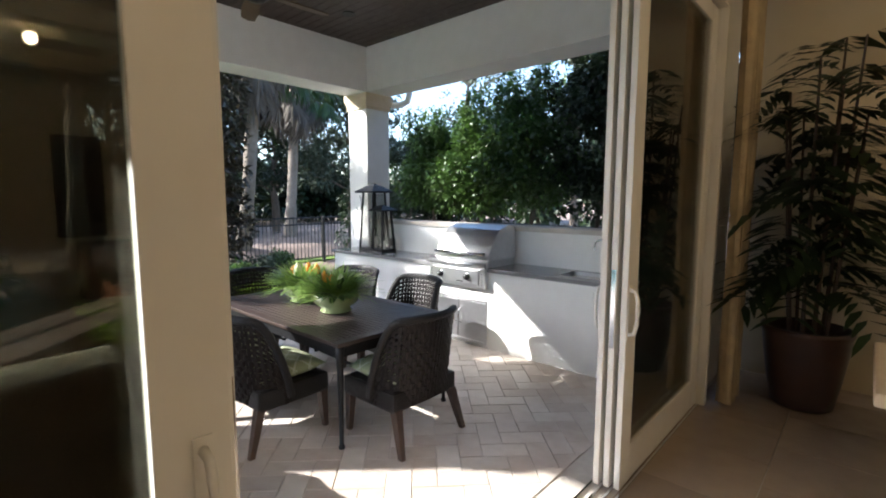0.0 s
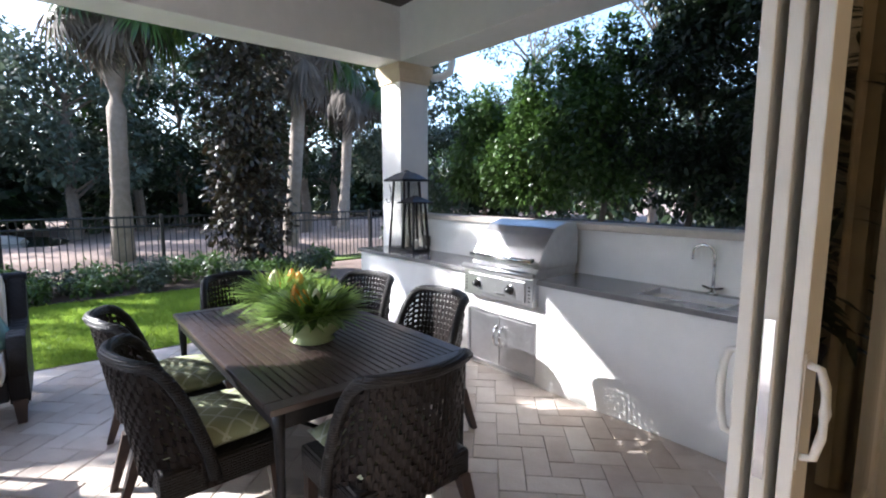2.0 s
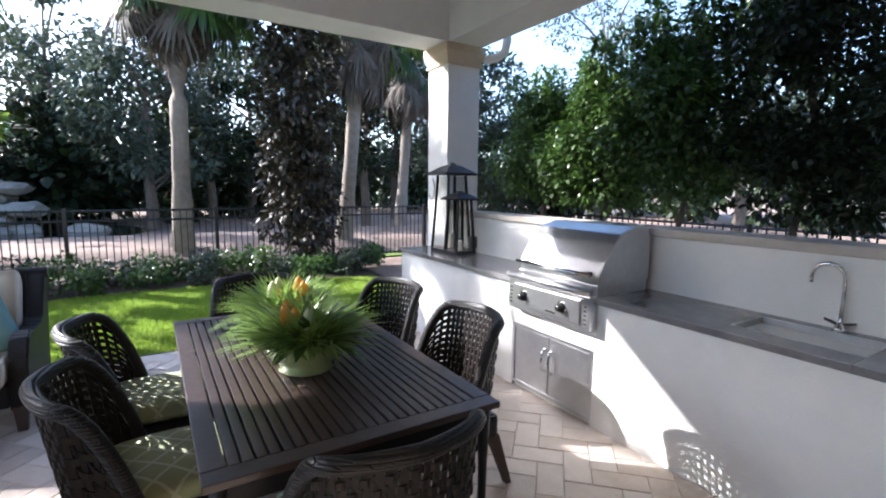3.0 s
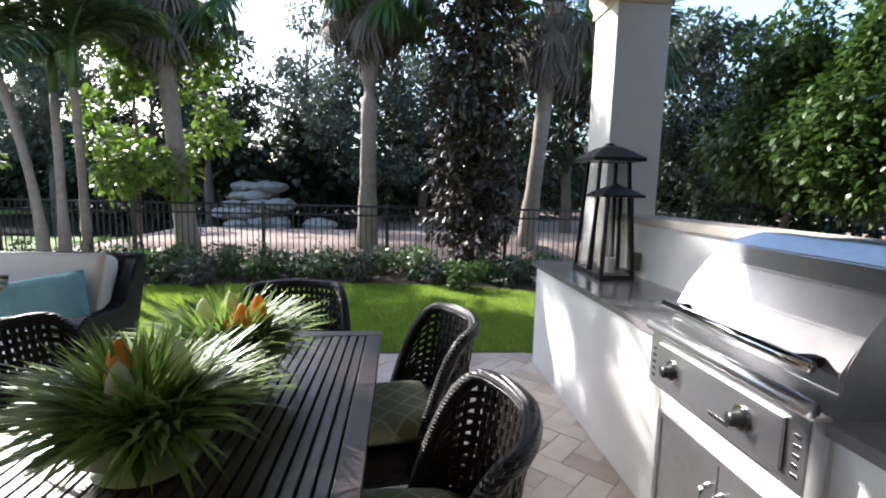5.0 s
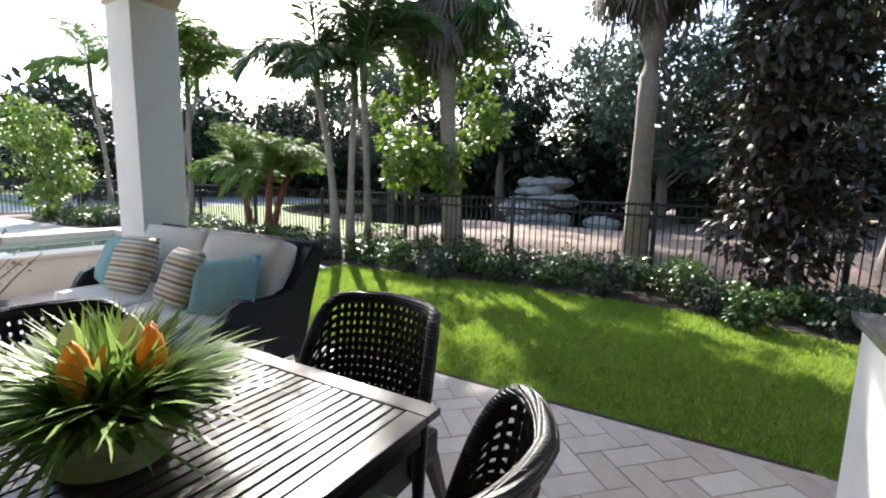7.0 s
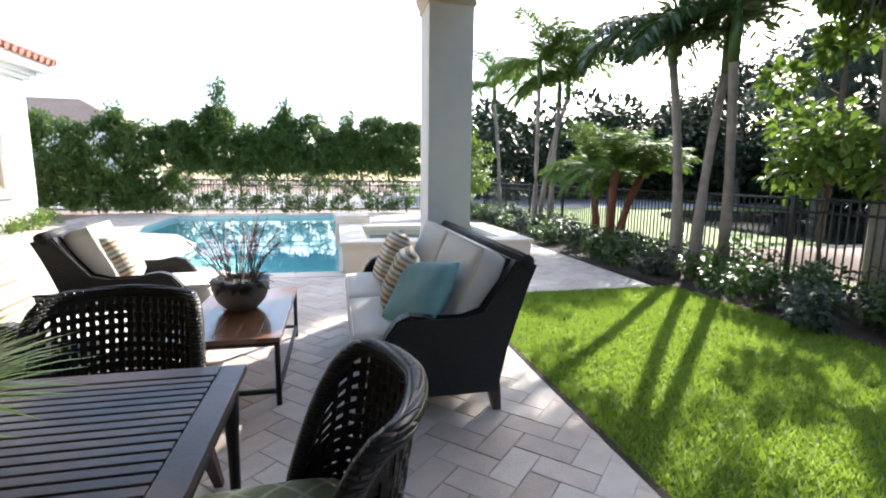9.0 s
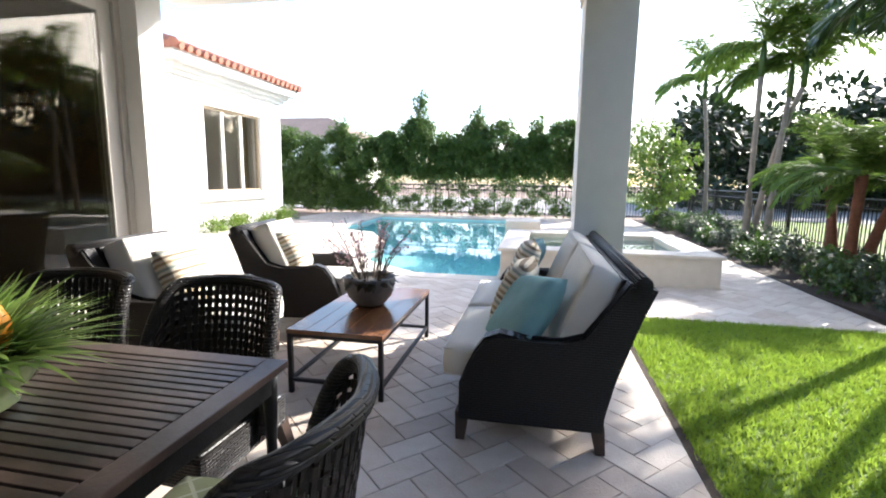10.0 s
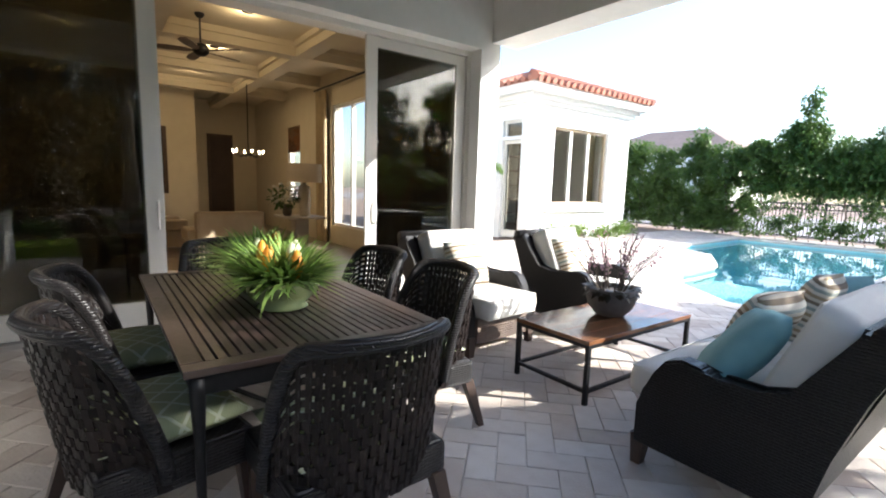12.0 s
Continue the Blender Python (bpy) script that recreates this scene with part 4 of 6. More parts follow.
# ---- dining table ----
TX0, TX1, TY0, TY1 = -3.17, -1.16, 2.23, 3.36
dt = thing("dining_table", "dark brown slatted metal dining table", "table")
nsl = 22
sw = (TY1 - TY0 - 0.16) / nsl
for i in range(nsl):
    y = TY0 + 0.08 + i * sw
    part("slat", boxm(TX0 + 0.085, TX1 - 0.085, y + 0.005, y + sw - 0.005, 0.728, 0.748, 0.002), TABLEWOOD, dt)
for x0, x1 in ((TX0, TX0 + 0.08), (TX1 - 0.08, TX1)):
    part("end_board", boxm(x0, x1, TY0, TY1, 0.722, 0.75, 0.004), TABLEWOOD, dt)
for y0, y1 in ((TY0, TY0 + 0.077), (TY1 - 0.077, TY1)):
    part("side_board", boxm(TX0 + 0.083, TX1 - 0.083, y0, y1, 0.722, 0.75, 0.004), TABLEWOOD, dt)
part("under_panel", boxm(TX0 + 0.09, TX1 - 0.09, TY0 + 0.09, TY1 - 0.09, 0.69, 0.712), IRON, dt)
for x0, x1, y0, y1 in ((TX0 + 0.03, TX1 - 0.03, TY0 + 0.03, TY0 + 0.055), (TX0 + 0.03, TX1 - 0.03, TY1 - 0.055, TY1 - 0.03), (TX0 + 0.03, TX0 + 0.055, TY0 + 0.056, TY1 - 0.056), (TX1 - 0.055, TX1 - 0.03, TY0 + 0.056, TY1 - 0.056)):
    part("apron", boxm(x0, x1, y0, y1, 0.64, 0.72, 0.003), IRON, dt)
for x in (TX0 + 0.05, TX1 - 0.05):
    for y in (TY0 + 0.05, TY1 - 0.05):
        lg = bmesh.new()
        tube(lg, [(x, y, 0.0), (x, y, 0.02), (x, y, 0.03), (x, y, 0.45), (x, y, 0.64), (x, y, 0.72)], [0.022, 0.022, 0.015, 0.02, 0.028, 0.03], 8)
        part("leg", lg, IRON, dt, "", True)
for x in (TX0 + 0.3, TX1 - 0.3):
    part("brace", tube(bmesh.new(), [(x, TY0 + 0.05, 0.64), (x, (TY0 + TY1) / 2, 0.3), (x, TY1 - 0.05, 0.64)], 0.012, 6), IRON, dt)


def dining_chair():
    """Faces +y from the back; seat centre over the origin."""
    c = thing("dining_chair", "dark woven wicker barrel-back dining chair with a green lattice cushion", "chair", "chairs round the table")
    hw, zs = 0.32, 0.42

    def shell(u, v):
        """u -1..1 round the back, v 0..1 upwards."""
        a = u * 1.42
        lean = 0.10 * v
        x = (hw + 0.015 * v) * math.sin(max(-1.57, min(1.57, a)))
        y = -0.06 - 0.22 * math.cos(max(-1.57, min(1.57, a))) ** 0.8 - lean * (1 - 0.45 * abs(u))
        y += 0.26 * max(0, abs(u) - 0.6)
        top = 0.915 - 0.03 * abs(u) ** 2 - 0.42 * max(0, (abs(u) - 0.6) / 0.4) ** 2.2
        return Vector((x, y, 0.30 + (top - 0.30) * v))

    def frame_at(u, v):
        p = shell(u, v)
        du = (shell(min(1, u + 0.02), v) - shell(max(-1, u - 0.02), v)).normalized()
        dv = (shell(u, min(1, v + 0.02)) - shell(u, max(0, v - 0.02))).normalized()
        return p, du, dv, du.cross(dv).normalized()

    wb = bmesh.new()
    NU, NV = 26, 15
    for j in range(NV):
        v = (j + 0.5) / NV
        pts, nn, wd = [], [], []
        for i in range(NU * 2 + 1):
            u = -0.97 + 1.94 * i / (NU * 2)
            p, du, dv, n = frame_at(u, v)
            pts.append(p + n * 0.006 * (1 if ((i // 2 + j) % 2) else -1))
            nn.append(n)
            wd.append(dv)
        ribbon(wb, pts, nn, wd, 0.034 if v < 0.6 else 0.026, 0.004)
    for i in range(NU):
        u = -0.95 + 1.9 * (i + 0.5) / NU
        pts, nn, wd = [], [], []
        for j in range(NV + 1):
            p, du, dv, n = frame_at(u, j / NV)
            pts.append(p)
            nn.append(n)
            wd.append(du)
        ribbon(wb, pts, nn, wd, 0.024, 0.004)
    tagged(part("backrest", wb, WICKER, c, "open woven wicker back"), kind="stuff")
    rim = [shell(-1 + 2 * i / 36, 1.0) for i in range(37)]
    rim = [rim[0] + Vector((0, 0.02, -0.12))] + rim + [rim[-1] + Vector((0, 0.02, -0.12))]
    part("rim", tube(bmesh.new(), rim, 0.028, 8), WEAVE, c, "rolled wicker rim", True)
    sb2 = bmesh.new()
    box(sb2, -hw + 0.01, hw - 0.01, -0.26, 0.29, 0.28, zs, 0.025)
    part("seat_frame", sb2, WEAVE, c)
    cu = pillow(bmesh.new(), 0.54, 0.53, 0.13)
    part("cushion", cu, GREENCLOTH, c, "green cushion with a pale lattice", True, m=pose(0, 0.035, zs + 0.055))
    for sx in (-1, 1):
        for y0, y1, sp in ((0.25, 0.27, 0.0), (-0.24, -0.33, 0.03)):
            lb = bmesh.new()
            lo = [lb.verts.new((sx * (hw - 0.045 + sp) + a * 0.018, y1 + b * 0.018, 0.0)) for a, b in ((-1, -1), (1, -1), (1, 1), (-1, 1))]
            hi = [lb.verts.new((sx * (hw - 0.05) + a * 0.030, y0 + b * 0.030, 0.30)) for a, b in ((-1, -1), (1, -1), (1, 1), (-1, 1))]
            lb.faces.new(lo[::-1])
            lb.faces.new(hi)
            for k in range(4):
                lb.faces.new((lo[k], lo[(k + 1) % 4], hi[(k + 1) % 4], hi[k]))
            part("leg", lb, LEGWOOD, c, "tapered dark wooden leg")
    return c


ch = dining_chair()
ch.matrix_world = pose(-1.85, 2.12, 0, 0, 0, 2)
for x, y, rz in ((-2.62, 2.10, -3), (-1.90, 3.45, 178), (-2.79, 3.43, 190), (-1.13, 2.76, 90), (-3.30, 2.82, -88)):
    copy_thing(ch, pose(x, y, 0, 0, 0, rz))


# ---- planters on the table ----
def planter(x, y, z, seed, n_orange, label):
    g = np.random.default_rng(seed)
    p = thing("planter", label, "potted plant", "table planters")
    part("pot", lathe(bmesh.new(), [(0.085, 0), (0.10, 0.012), (0.085, 0.03), (0.135, 0.075), (0.148, 0.115), (0.152, 0.125), (0.150, 0.14), (0.138, 0.14), (0.13, 0.11), (0.0, 0.11)], 28), CELADON, p, "glazed celadon green bowl", True)
    k = 850
    a, r = g.uniform(0, 6.283, k), 0.11 * np.sqrt(g.uniform(0, 1, k))
    base = np.stack([r * np.cos(a), r * np.sin(a), np.full(k, 0.11)], 1)
    tilt = r / 0.11 * 0.8 + g.normal(0, 0.28, k)
    az = a + g.normal(0, 0.5, k)
    d = np.stack([np.sin(tilt) * np.cos(az), np.sin(tilt) * np.sin(az), np.cos(tilt)], 1)
    nrm = np.stack([-np.cos(tilt) * np.cos(az), -np.cos(tilt) * np.sin(az), np.sin(tilt)], 1)
    ln = g.uniform(0.11, 0.235, k)
    quads("leaves", base, d, nrm, ln, g.uniform(0.008, 0.014, k), BLADE, p, bend=0.42)
    k2 = 70
    a = g.uniform(0, 6.283, k2)
    tl = g.uniform(0.3, 1.4, k2)
    d = np.stack([np.sin(tl) * np.cos(a), np.sin(tl) * np.sin(a), np.cos(tl)], 1)
    nr = np.stack([-np.cos(tl) * np.cos(a), -np.cos(tl) * np.sin(a), np.sin(tl)], 1)
    quads("broad_leaves", np.stack([0.06 * np.cos(a), 0.06 * np.sin(a), np.full(k2, 0.12)], 1), d, nr, g.uniform(0.13, 0.2, k2), g.uniform(0.03, 0.05, k2), LEAFM, p, bend=0.25)
    for i in range(n_orange + 2):
        a = g.uniform(0, 6.283)
        r = g.uniform(0.03, 0.11)
        h = g.uniform(0.11, 0.18)
        fb3 = bmesh.new()
        pr = [(0.004, 0), (0.015, 0.012), (0.023, 0.04), (0.025, 0.066), (0.021, 0.092), (0.011, 0.118), (0.002, 0.13)]
        lathe(fb3, [(q, h + zz) for q, zz in pr], 10, r * math.cos(a), r * math.sin(a))
        tube(fb3, [(r * 0.6 * math.cos(a), r * 0.6 * math.sin(a), 0.11), (r * math.cos(a), r * math.sin(a), h + 0.005)], 0.004, 5)
        part("bloom", fb3, ORANGE if i < n_orange else PALEBLOOM, p, "orange tulip-like bloom" if i < n_orange else "pale green-white bloom", True)
    p.matrix_world = pose(x, y, z, 0, 0, seed * 40) @ Matrix.Diagonal((1.34, 1.34, 1.15, 1))
    return p


planter(-1.93, 2.76, 0.751, 3, 3, "celadon bowl of grassy foliage and orange blooms on the table")
planter(-2.48, 2.80, 0.751, 5, 5, "celadon bowl of spiky grass with orange blooms on the table")

# ---- lounge furniture ----


def soft(name, w, d, h, m, material, parent, label=""):
    b = bmesh.new()
    box(b, -w / 2, w / 2, -d / 2, d / 2, -h / 2, h / 2)
    bmesh.ops.subdivide_edges(b, edges=b.edges[:], cuts=7, use_grid_fill=True)
    for v2 in b.verts:
        u, q, s = v2.co.x / (w / 2), v2.co.y / (d / 2), v2.co.z / (h / 2)
        f = (1 - abs(u) ** 3) * (1 - abs(q) ** 3)
        v2.co.z += s * 0.028 * f + 0.004 * math.sin(7 * u + 5 * q)
        if abs(u) > 0.99 and abs(q) > 0.99:
            v2.co.x *= 0.97
            v2.co.y *= 0.97
        g2 = 0.5 * (1 - s * s)
        v2.co.x += math.copysign(0.02 * g2, u) * (abs(u) > 0.99)
        v2.co.y += math.copysign(0.02 * g2, q) * (abs(q) > 0.99)
    ob = part(name, b, material, parent, label, True, m=m)
    e = 0.98
    for zz in (-h / 2, h / 2):
        pts = [(-w / 2 * e, -d / 2 * e, zz), (w / 2 * e, -d / 2 * e, zz), (w / 2 * e, d / 2 * e, zz), (-w / 2 * e, d / 2 * e, zz), (-w / 2 * e, -d / 2 * e, zz)]
        part("piping", tube(bmesh.new(), pts, 0.006, 5), material, ob)
    return ob


SIDE = [(0.03, 0.13), (0.03, 0.34), (0.08, 0.42), (0.11, 0.52), (0.17, 0.60), (0.25, 0.63), (0.33, 0.62), (0.42, 0.585), (0.60, 0.585), (0.72, 0.62), (0.92, 0.93), (1.06, 0.90), (0.96, 0.66), (0.88, 0.42), (0.84, 0.25), (0.83, 0.13)]


def lounge(name, label, cat, length, seats, weave, group=""):
    """Wicker seat: front along x = 0 looking to -x, back towards +x, length along y."""
    s = thing(name, label, cat, group)
    for y0, y1 in ((0.0, 0.11), (length - 0.11, length)):
        b = side_panel(bmesh.new(), SIDE, y0, y1)
        bmesh.ops.bevel(b, geom=[e for e in b.edges if abs(e.verts[0].co.y - e.verts[1].co.y) < 1e-5], offset=0.014, segments=2, affect="EDGES")
        part("arm", b, weave, s, "woven wicker arm")
    bp = [(0.70, 0.30), (0.90, 0.93), (1.06, 0.90), (0.88, 0.42), (0.82, 0.18), (0.70, 0.18)]
    part("back_panel", side_panel(bmesh.new(), bp, 0.112, length - 0.112), weave, s)
    part("top_rail", tube(bmesh.new(), [(0.985, -0.01, 0.925), (0.985, length + 0.01, 0.925)], 0.045, 10), weave, s, "", True)
    part("seat_base", boxm(0.02, 0.70, 0.112, length - 0.112, 0.10 if seats == 1 else 0.17, 0.32, 0.01), BROWNWEAVE if seats == 1 else weave, s)
    for x in (0.05, 0.80):
        for y in (0.055, length - 0.055):
            lb = bmesh.new()
            lo = [lb.verts.new((x + (0.03 if x > 0.5 else -0.01) + a * 0.026, y + q * 0.026, 0)) for a, q in ((-1, -1), (1, -1), (1, 1), (-1, 1))]
            hi = [lb.verts.new((x + a * 0.04, y + q * 0.04, 0.17)) for a, q in ((-1, -1), (1, -1), (1, 1), (-1, 1))]
            lb.faces.new(lo[::-1])
            lb.faces.new(hi)
            for k in range(4):
                lb.faces.new((lo[k], lo[(k + 1) % 4], hi[(k + 1) % 4], hi[k]))
            part("leg", lb, LEGWOOD, s)
    cw = (length - 0.24) / seats
    for i in range(seats):
        y = 0.12 + cw * (i + 0.5)
        soft("seat_cushion", 0.80, cw - 0.012, 0.15, pose(0.31, y, 0.405), WHITECLOTH, s, "thick cream seat cushion")
        soft("back_cushion", 0.52, cw - 0.02, 0.17, pose(0.72, y, 0.72, 0, -66, 0), WHITECLOTH, s, "cream back cushion with piping")
    return s


def throw_pillow(x, y, z, material, label, rot, size=0.46):
    p = part("throw_pillow", pillow(bmesh.new(), size, size, 0.19), material, None, "", True)
    tagged(p, label, "pillow", "throw pillows")
    p.matrix_world = pose(x, y, z, *rot)
    return p


so = lounge("wicker_sofa", "dark woven wicker two-seat sofa with cream cushions", "sofa", 2.13, 2, WEAVE)
so.matrix_world = pose(-3.65, 1.39, 0, 0, 0, 180) @ Matrix.Diagonal((0.94, 1, 1, 1))
throw_pillow(-4.0, 1.03, 0.655, AQUACLOTH, "aqua cloth throw pillow on the sofa", (14, 52, 38), 0.50)
throw_pillow(-3.93, 0.60, 0.68, STRIPECLOTH, "brown and cream striped throw pillow on the sofa", (0, 66, -8))
throw_pillow(-3.95, -0.12, 0.70, STRIPECLOTH, "brown and cream striped throw pillow leaning on the sofa back", (4, 66, 6), 0.50)
throw_pillow(-3.99, -0.50, 0.68, AQUACLOTH, "aqua cloth throw pillow on the sofa", (0, 66, -12))
c1 = lounge("lounge_chair", "brown wicker lounge chair with deep cream cushions", "armchair", 0.86, 1, WEAVE, "lounge chairs")
c1.matrix_world = pose(-2.02, 0.32, 0, 0, 0, 4)
copy_thing(c1, pose(-2.24, -1.02, 0, 0, 0, 8))
throw_pillow(-1.55, 0.80, 0.70, STRIPECLOTH, "striped throw pillow on a lounge chair", (0, -64, 4), 0.44)
throw_pillow(-1.72, -0.48, 0.70, STRIPECLOTH, "striped throw pillow on a lounge chair", (0, -64, 8), 0.44)

ct = thing("coffee_table", "polished brown wood coffee table on a black iron frame", "coffee table")
CX0, CX1, CY0, CY1 = -3.14, -2.48, -0.27, 1.05
for i in range(5):
    w = (CX1 - CX0) / 5
    part("top_board", boxm(CX0 + i * w + 0.001, CX0 + (i + 1) * w - 0.001, CY0, CY1, 0.412, 0.44, 0.002), WARMWOOD, ct)
for x in (CX0 + 0.018, CX1 - 0.018):
    for y in (CY0 + 0.018, CY1 - 0.018):
        part("leg", boxm(x - 0.015, x + 0.015, y - 0.015, y + 0.015, 0.0, 0.41, 0.002), IRON, ct)
for z in (0.08, 0.385):
    for x in (CX0 + 0.018, CX1 - 0.018):
        part("rail", boxm(x - 0.012, x + 0.012, CY0 + 0.034, CY1 - 0.034, z, z + 0.024), IRON, ct)
    for y in (CY0 + 0.018, CY1 - 0.018):
        part("rail", boxm(CX0 + 0.034, CX1 - 0.034, y - 0.012, y + 0.012, z, z + 0.024), IRON, ct)
bw = thing("flower_bowl", "grey stone bowl of pink-flowered twigs on the coffee table", "potted plant")
part("bowl", lathe(bmesh.new(), [(0.075, 0.0), (0.10, 0.01), (0.145, 0.06), (0.17, 0.13), (0.172, 0.185), (0.16, 0.185), (0.15, 0.16), (0.0, 0.16)], 26), GREYPOT, bw, "", True)
tw, bl = bmesh.new(), []
for i in range(34):
    a, l = rng.uniform(0, 6.283), rng.uniform(0.2, 0.46)
    tl = rng.uniform(0.05, 0.85)
    p0 = Vector((0.07 * math.cos(a), 0.07 * math.sin(a), 0.15))
    p2 = p0 + Vector((math.sin(tl) * math.cos(a), math.sin(tl) * math.sin(a), math.cos(tl))) * l
    p1 = p0.lerp(p2, 0.5) + Vector((0.02 * math.sin(i), 0.02 * math.cos(i), 0.03))
    tube(tw, [p0, p1, p2], [0.004, 0.003, 0.002], 4)
    for k in range(9):
        bl.append(p1.lerp(p2, k / 8) + Vector(rng.normal(0, 0.012, 3)))
tagged(part("twig", tw, BARK, bw), kind="stuff")
bl = np.array(bl)
quads("blossom", bl, unit(len(bl)), unit(len(bl)), rng.uniform(0.014, 0.028, len(bl)), rng.uniform(0.012, 0.02, len(bl)), PINK, bw)
k = 120
a = rng.uniform(0, 6.283, k)
quads("leaves", np.stack([0.12 * np.cos(a), 0.12 * np.sin(a), np.full(k, 0.17)], 1), np.stack([np.cos(a), np.sin(a), rng.uniform(-0.4, 0.7, k)], 1), unit(k) * 0.3 + [0, 0, 1], rng.uniform(0.05, 0.1, k), rng.uniform(0.03, 0.05, k), LEAFB, bw, bend=0.3)
bw.matrix_world = pose(-2.80, 0.34, 0.441) @ Matrix.Diagonal((1.15, 1.15, 1.2, 1))

# ---- spa ----
sp = thing("spa", "raised white stone spa with turquoise water beside the pool", "spa")
for a in ((-6.5, -3.57, -3.35, -3.0), (-6.5, -3.57, -5.6, -5.25), (-6.5, -6.15, -5.249, -3.351), (-3.92, -3.57, -5.249, -3.351)):
    part("wall", boxm(*a, -0.05, 0.40), COPING, sp)
for a in ((-6.54, -3.53, -3.38, -2.96), (-6.54, -3.53, -5.64, -5.22), (-6.54, -6.12, -5.219, -3.381), (-3.95, -3.53, -5.219, -3.381)):
    part("coping", boxm(*a, 0.40, 0.45, 0.012), COPING, sp)
part("floor", boxm(-6.15, -3.92, -5.25, -3.35, -0.3, -0.2), POOLTILE, sp)
sw2 = bmesh.new()
sw2.faces.new([sw2.verts.new(q) for q in ((-6.15, -5.25, 0.36), (-3.92, -5.25, 0.36), (-3.92, -3.35, 0.36), (-6.15, -3.35, 0.36))])
part("water_surface", sw2, WATER, sp).visible_shadow = False
tagged(part("pool_pedestal", boxm(-4.15, -3.45, -6.4, -5.75, -0.05, 0.6, 0.02), COPING, None), "square pale stone pedestal by the spa", "pedestal")
cpb = bmesh.new()
for (x0, y0), (x1, y1) in zip(POOL, POOL[1:] + POOL[:1]):
    L = math.hypot(x1 - x0, y1 - y0)
    d = Vector(((x1 - x0) / L, (y1 - y0) / L, 0))
    n = Vector((d.y, -d.x, 0)) * -1
    k = max(1, round(L / 0.6))
    for i in range(k):
        a = Vector((x0, y0, 0)) + d * (L * i / k + 0.004)
        b2 = Vector((x0, y0, 0)) + d * (L * (i + 1) / k - 0.004)
        pts = [a - n * 0.04, b2 - n * 0.04, b2 + n * 0.3, a + n * 0.3]
        lo = [cpb.verts.new((p.x, p.y, -0.05)) for p in pts]
        hi = [cpb.verts.new((p.x, p.y, 0.006)) for p in pts]
        cpb.faces.new(hi)
        for q in range(4):
            cpb.faces.new((lo[q], lo[(q + 1) % 4], hi[(q + 1) % 4], hi[q]))
tagged(part("pool_coping", cpb, COPING, None), "pale stone coping round the pool", "coping", kind="structure")

# ---- porch ceiling fixtures ----


def downlight(x, y, z, glow):
    d = thing("downlight", "small recessed ceiling downlight", "ceiling light", "downlights")
    part("ring", lathe(bmesh.new(), [(0.05, 0), (0.085, 0), (0.08, 0.012), (0.05, 0.012)], 18), IRON if not glow else CHROME, d)
    part("lens", lathe(bmesh.new(), [(0.048, 0.008), (0.0, 0.007)], 14), LAMPGLOW, d, "lit warm lens")
    d.matrix_world = pose(x, y, z - 0.012)


for x, y in ((-3.6, 4.2), (-3.6, 0.3), (-1.0, 4.2), (-1.0, 0.3)):
    downlight(x, y, 3.953, False)
for x, y in ((2.8, 1.6), (2.8, 3.9), (5.2, 1.6), (5.2, 3.9), (7.6, 1.6), (7.6, 3.9)):
    downlight(x, y, 3.898, True)
    lp = new("downlight_lamp", bpy.data.lights.new("downlight_lamp", "POINT"))
    lp.data.energy, lp.data.color, lp.data.shadow_soft_size = 4.1, (1.0, 0.74, 0.42), 0.08
    lp.location = (x, y, 3.75)


def fan(x, y, z0, z, label, spin):
    f = thing("ceiling_fan", label, "ceiling fan", "ceiling fans")
    part("canopy", lathe(bmesh.new(), [(0.07, z0 - z), (0.07, z0 - z - 0.03), (0.03, z0 - z - 0.07)], 16), IRON, f)
    part("rod", tube(bmesh.new(), [(0, 0, z0 - z - 0.03), (0, 0, 0.08)], 0.014, 8), IRON, f)
    part("motor", lathe(bmesh.new(), [(0.03, 0.12), (0.09, 0.09), (0.12, 0.03), (0.11, -0.03), (0.06, -0.07), (0.0, -0.08)], 20), IRON, f, "", True)
    for k in range(5):
        b = bmesh.new()
        pts = [(0.1, 0.02), (0.2, 0.06), (0.45, 0.075), (0.64, 0.06), (0.68, 0.0), (0.64, -0.06), (0.45, -0.075), (0.2, -0.06), (0.1, -0.02)]
        prism(b, pts, -0.005, 0.005)
        bmesh.ops.rotate(b, verts=b.verts, cent=(0, 0, 0), matrix=Matrix.Rotation(0.2, 3, "X"))
        part("blade", b, DARKPANEL, f, "", m=Matrix.Rotation(radians(spin + 72 * k), 4, "Z"))
    f.matrix_world = pose(x, y, z)


fan(-2.5, 2.45, 3.955, 3.36, "dark bronze ceiling fan on the porch", 16)
fan(3.4, 2.15, 3.9, 3.35, "dark bronze five-blade ceiling fan indoors", 5)

# ---- inside ----


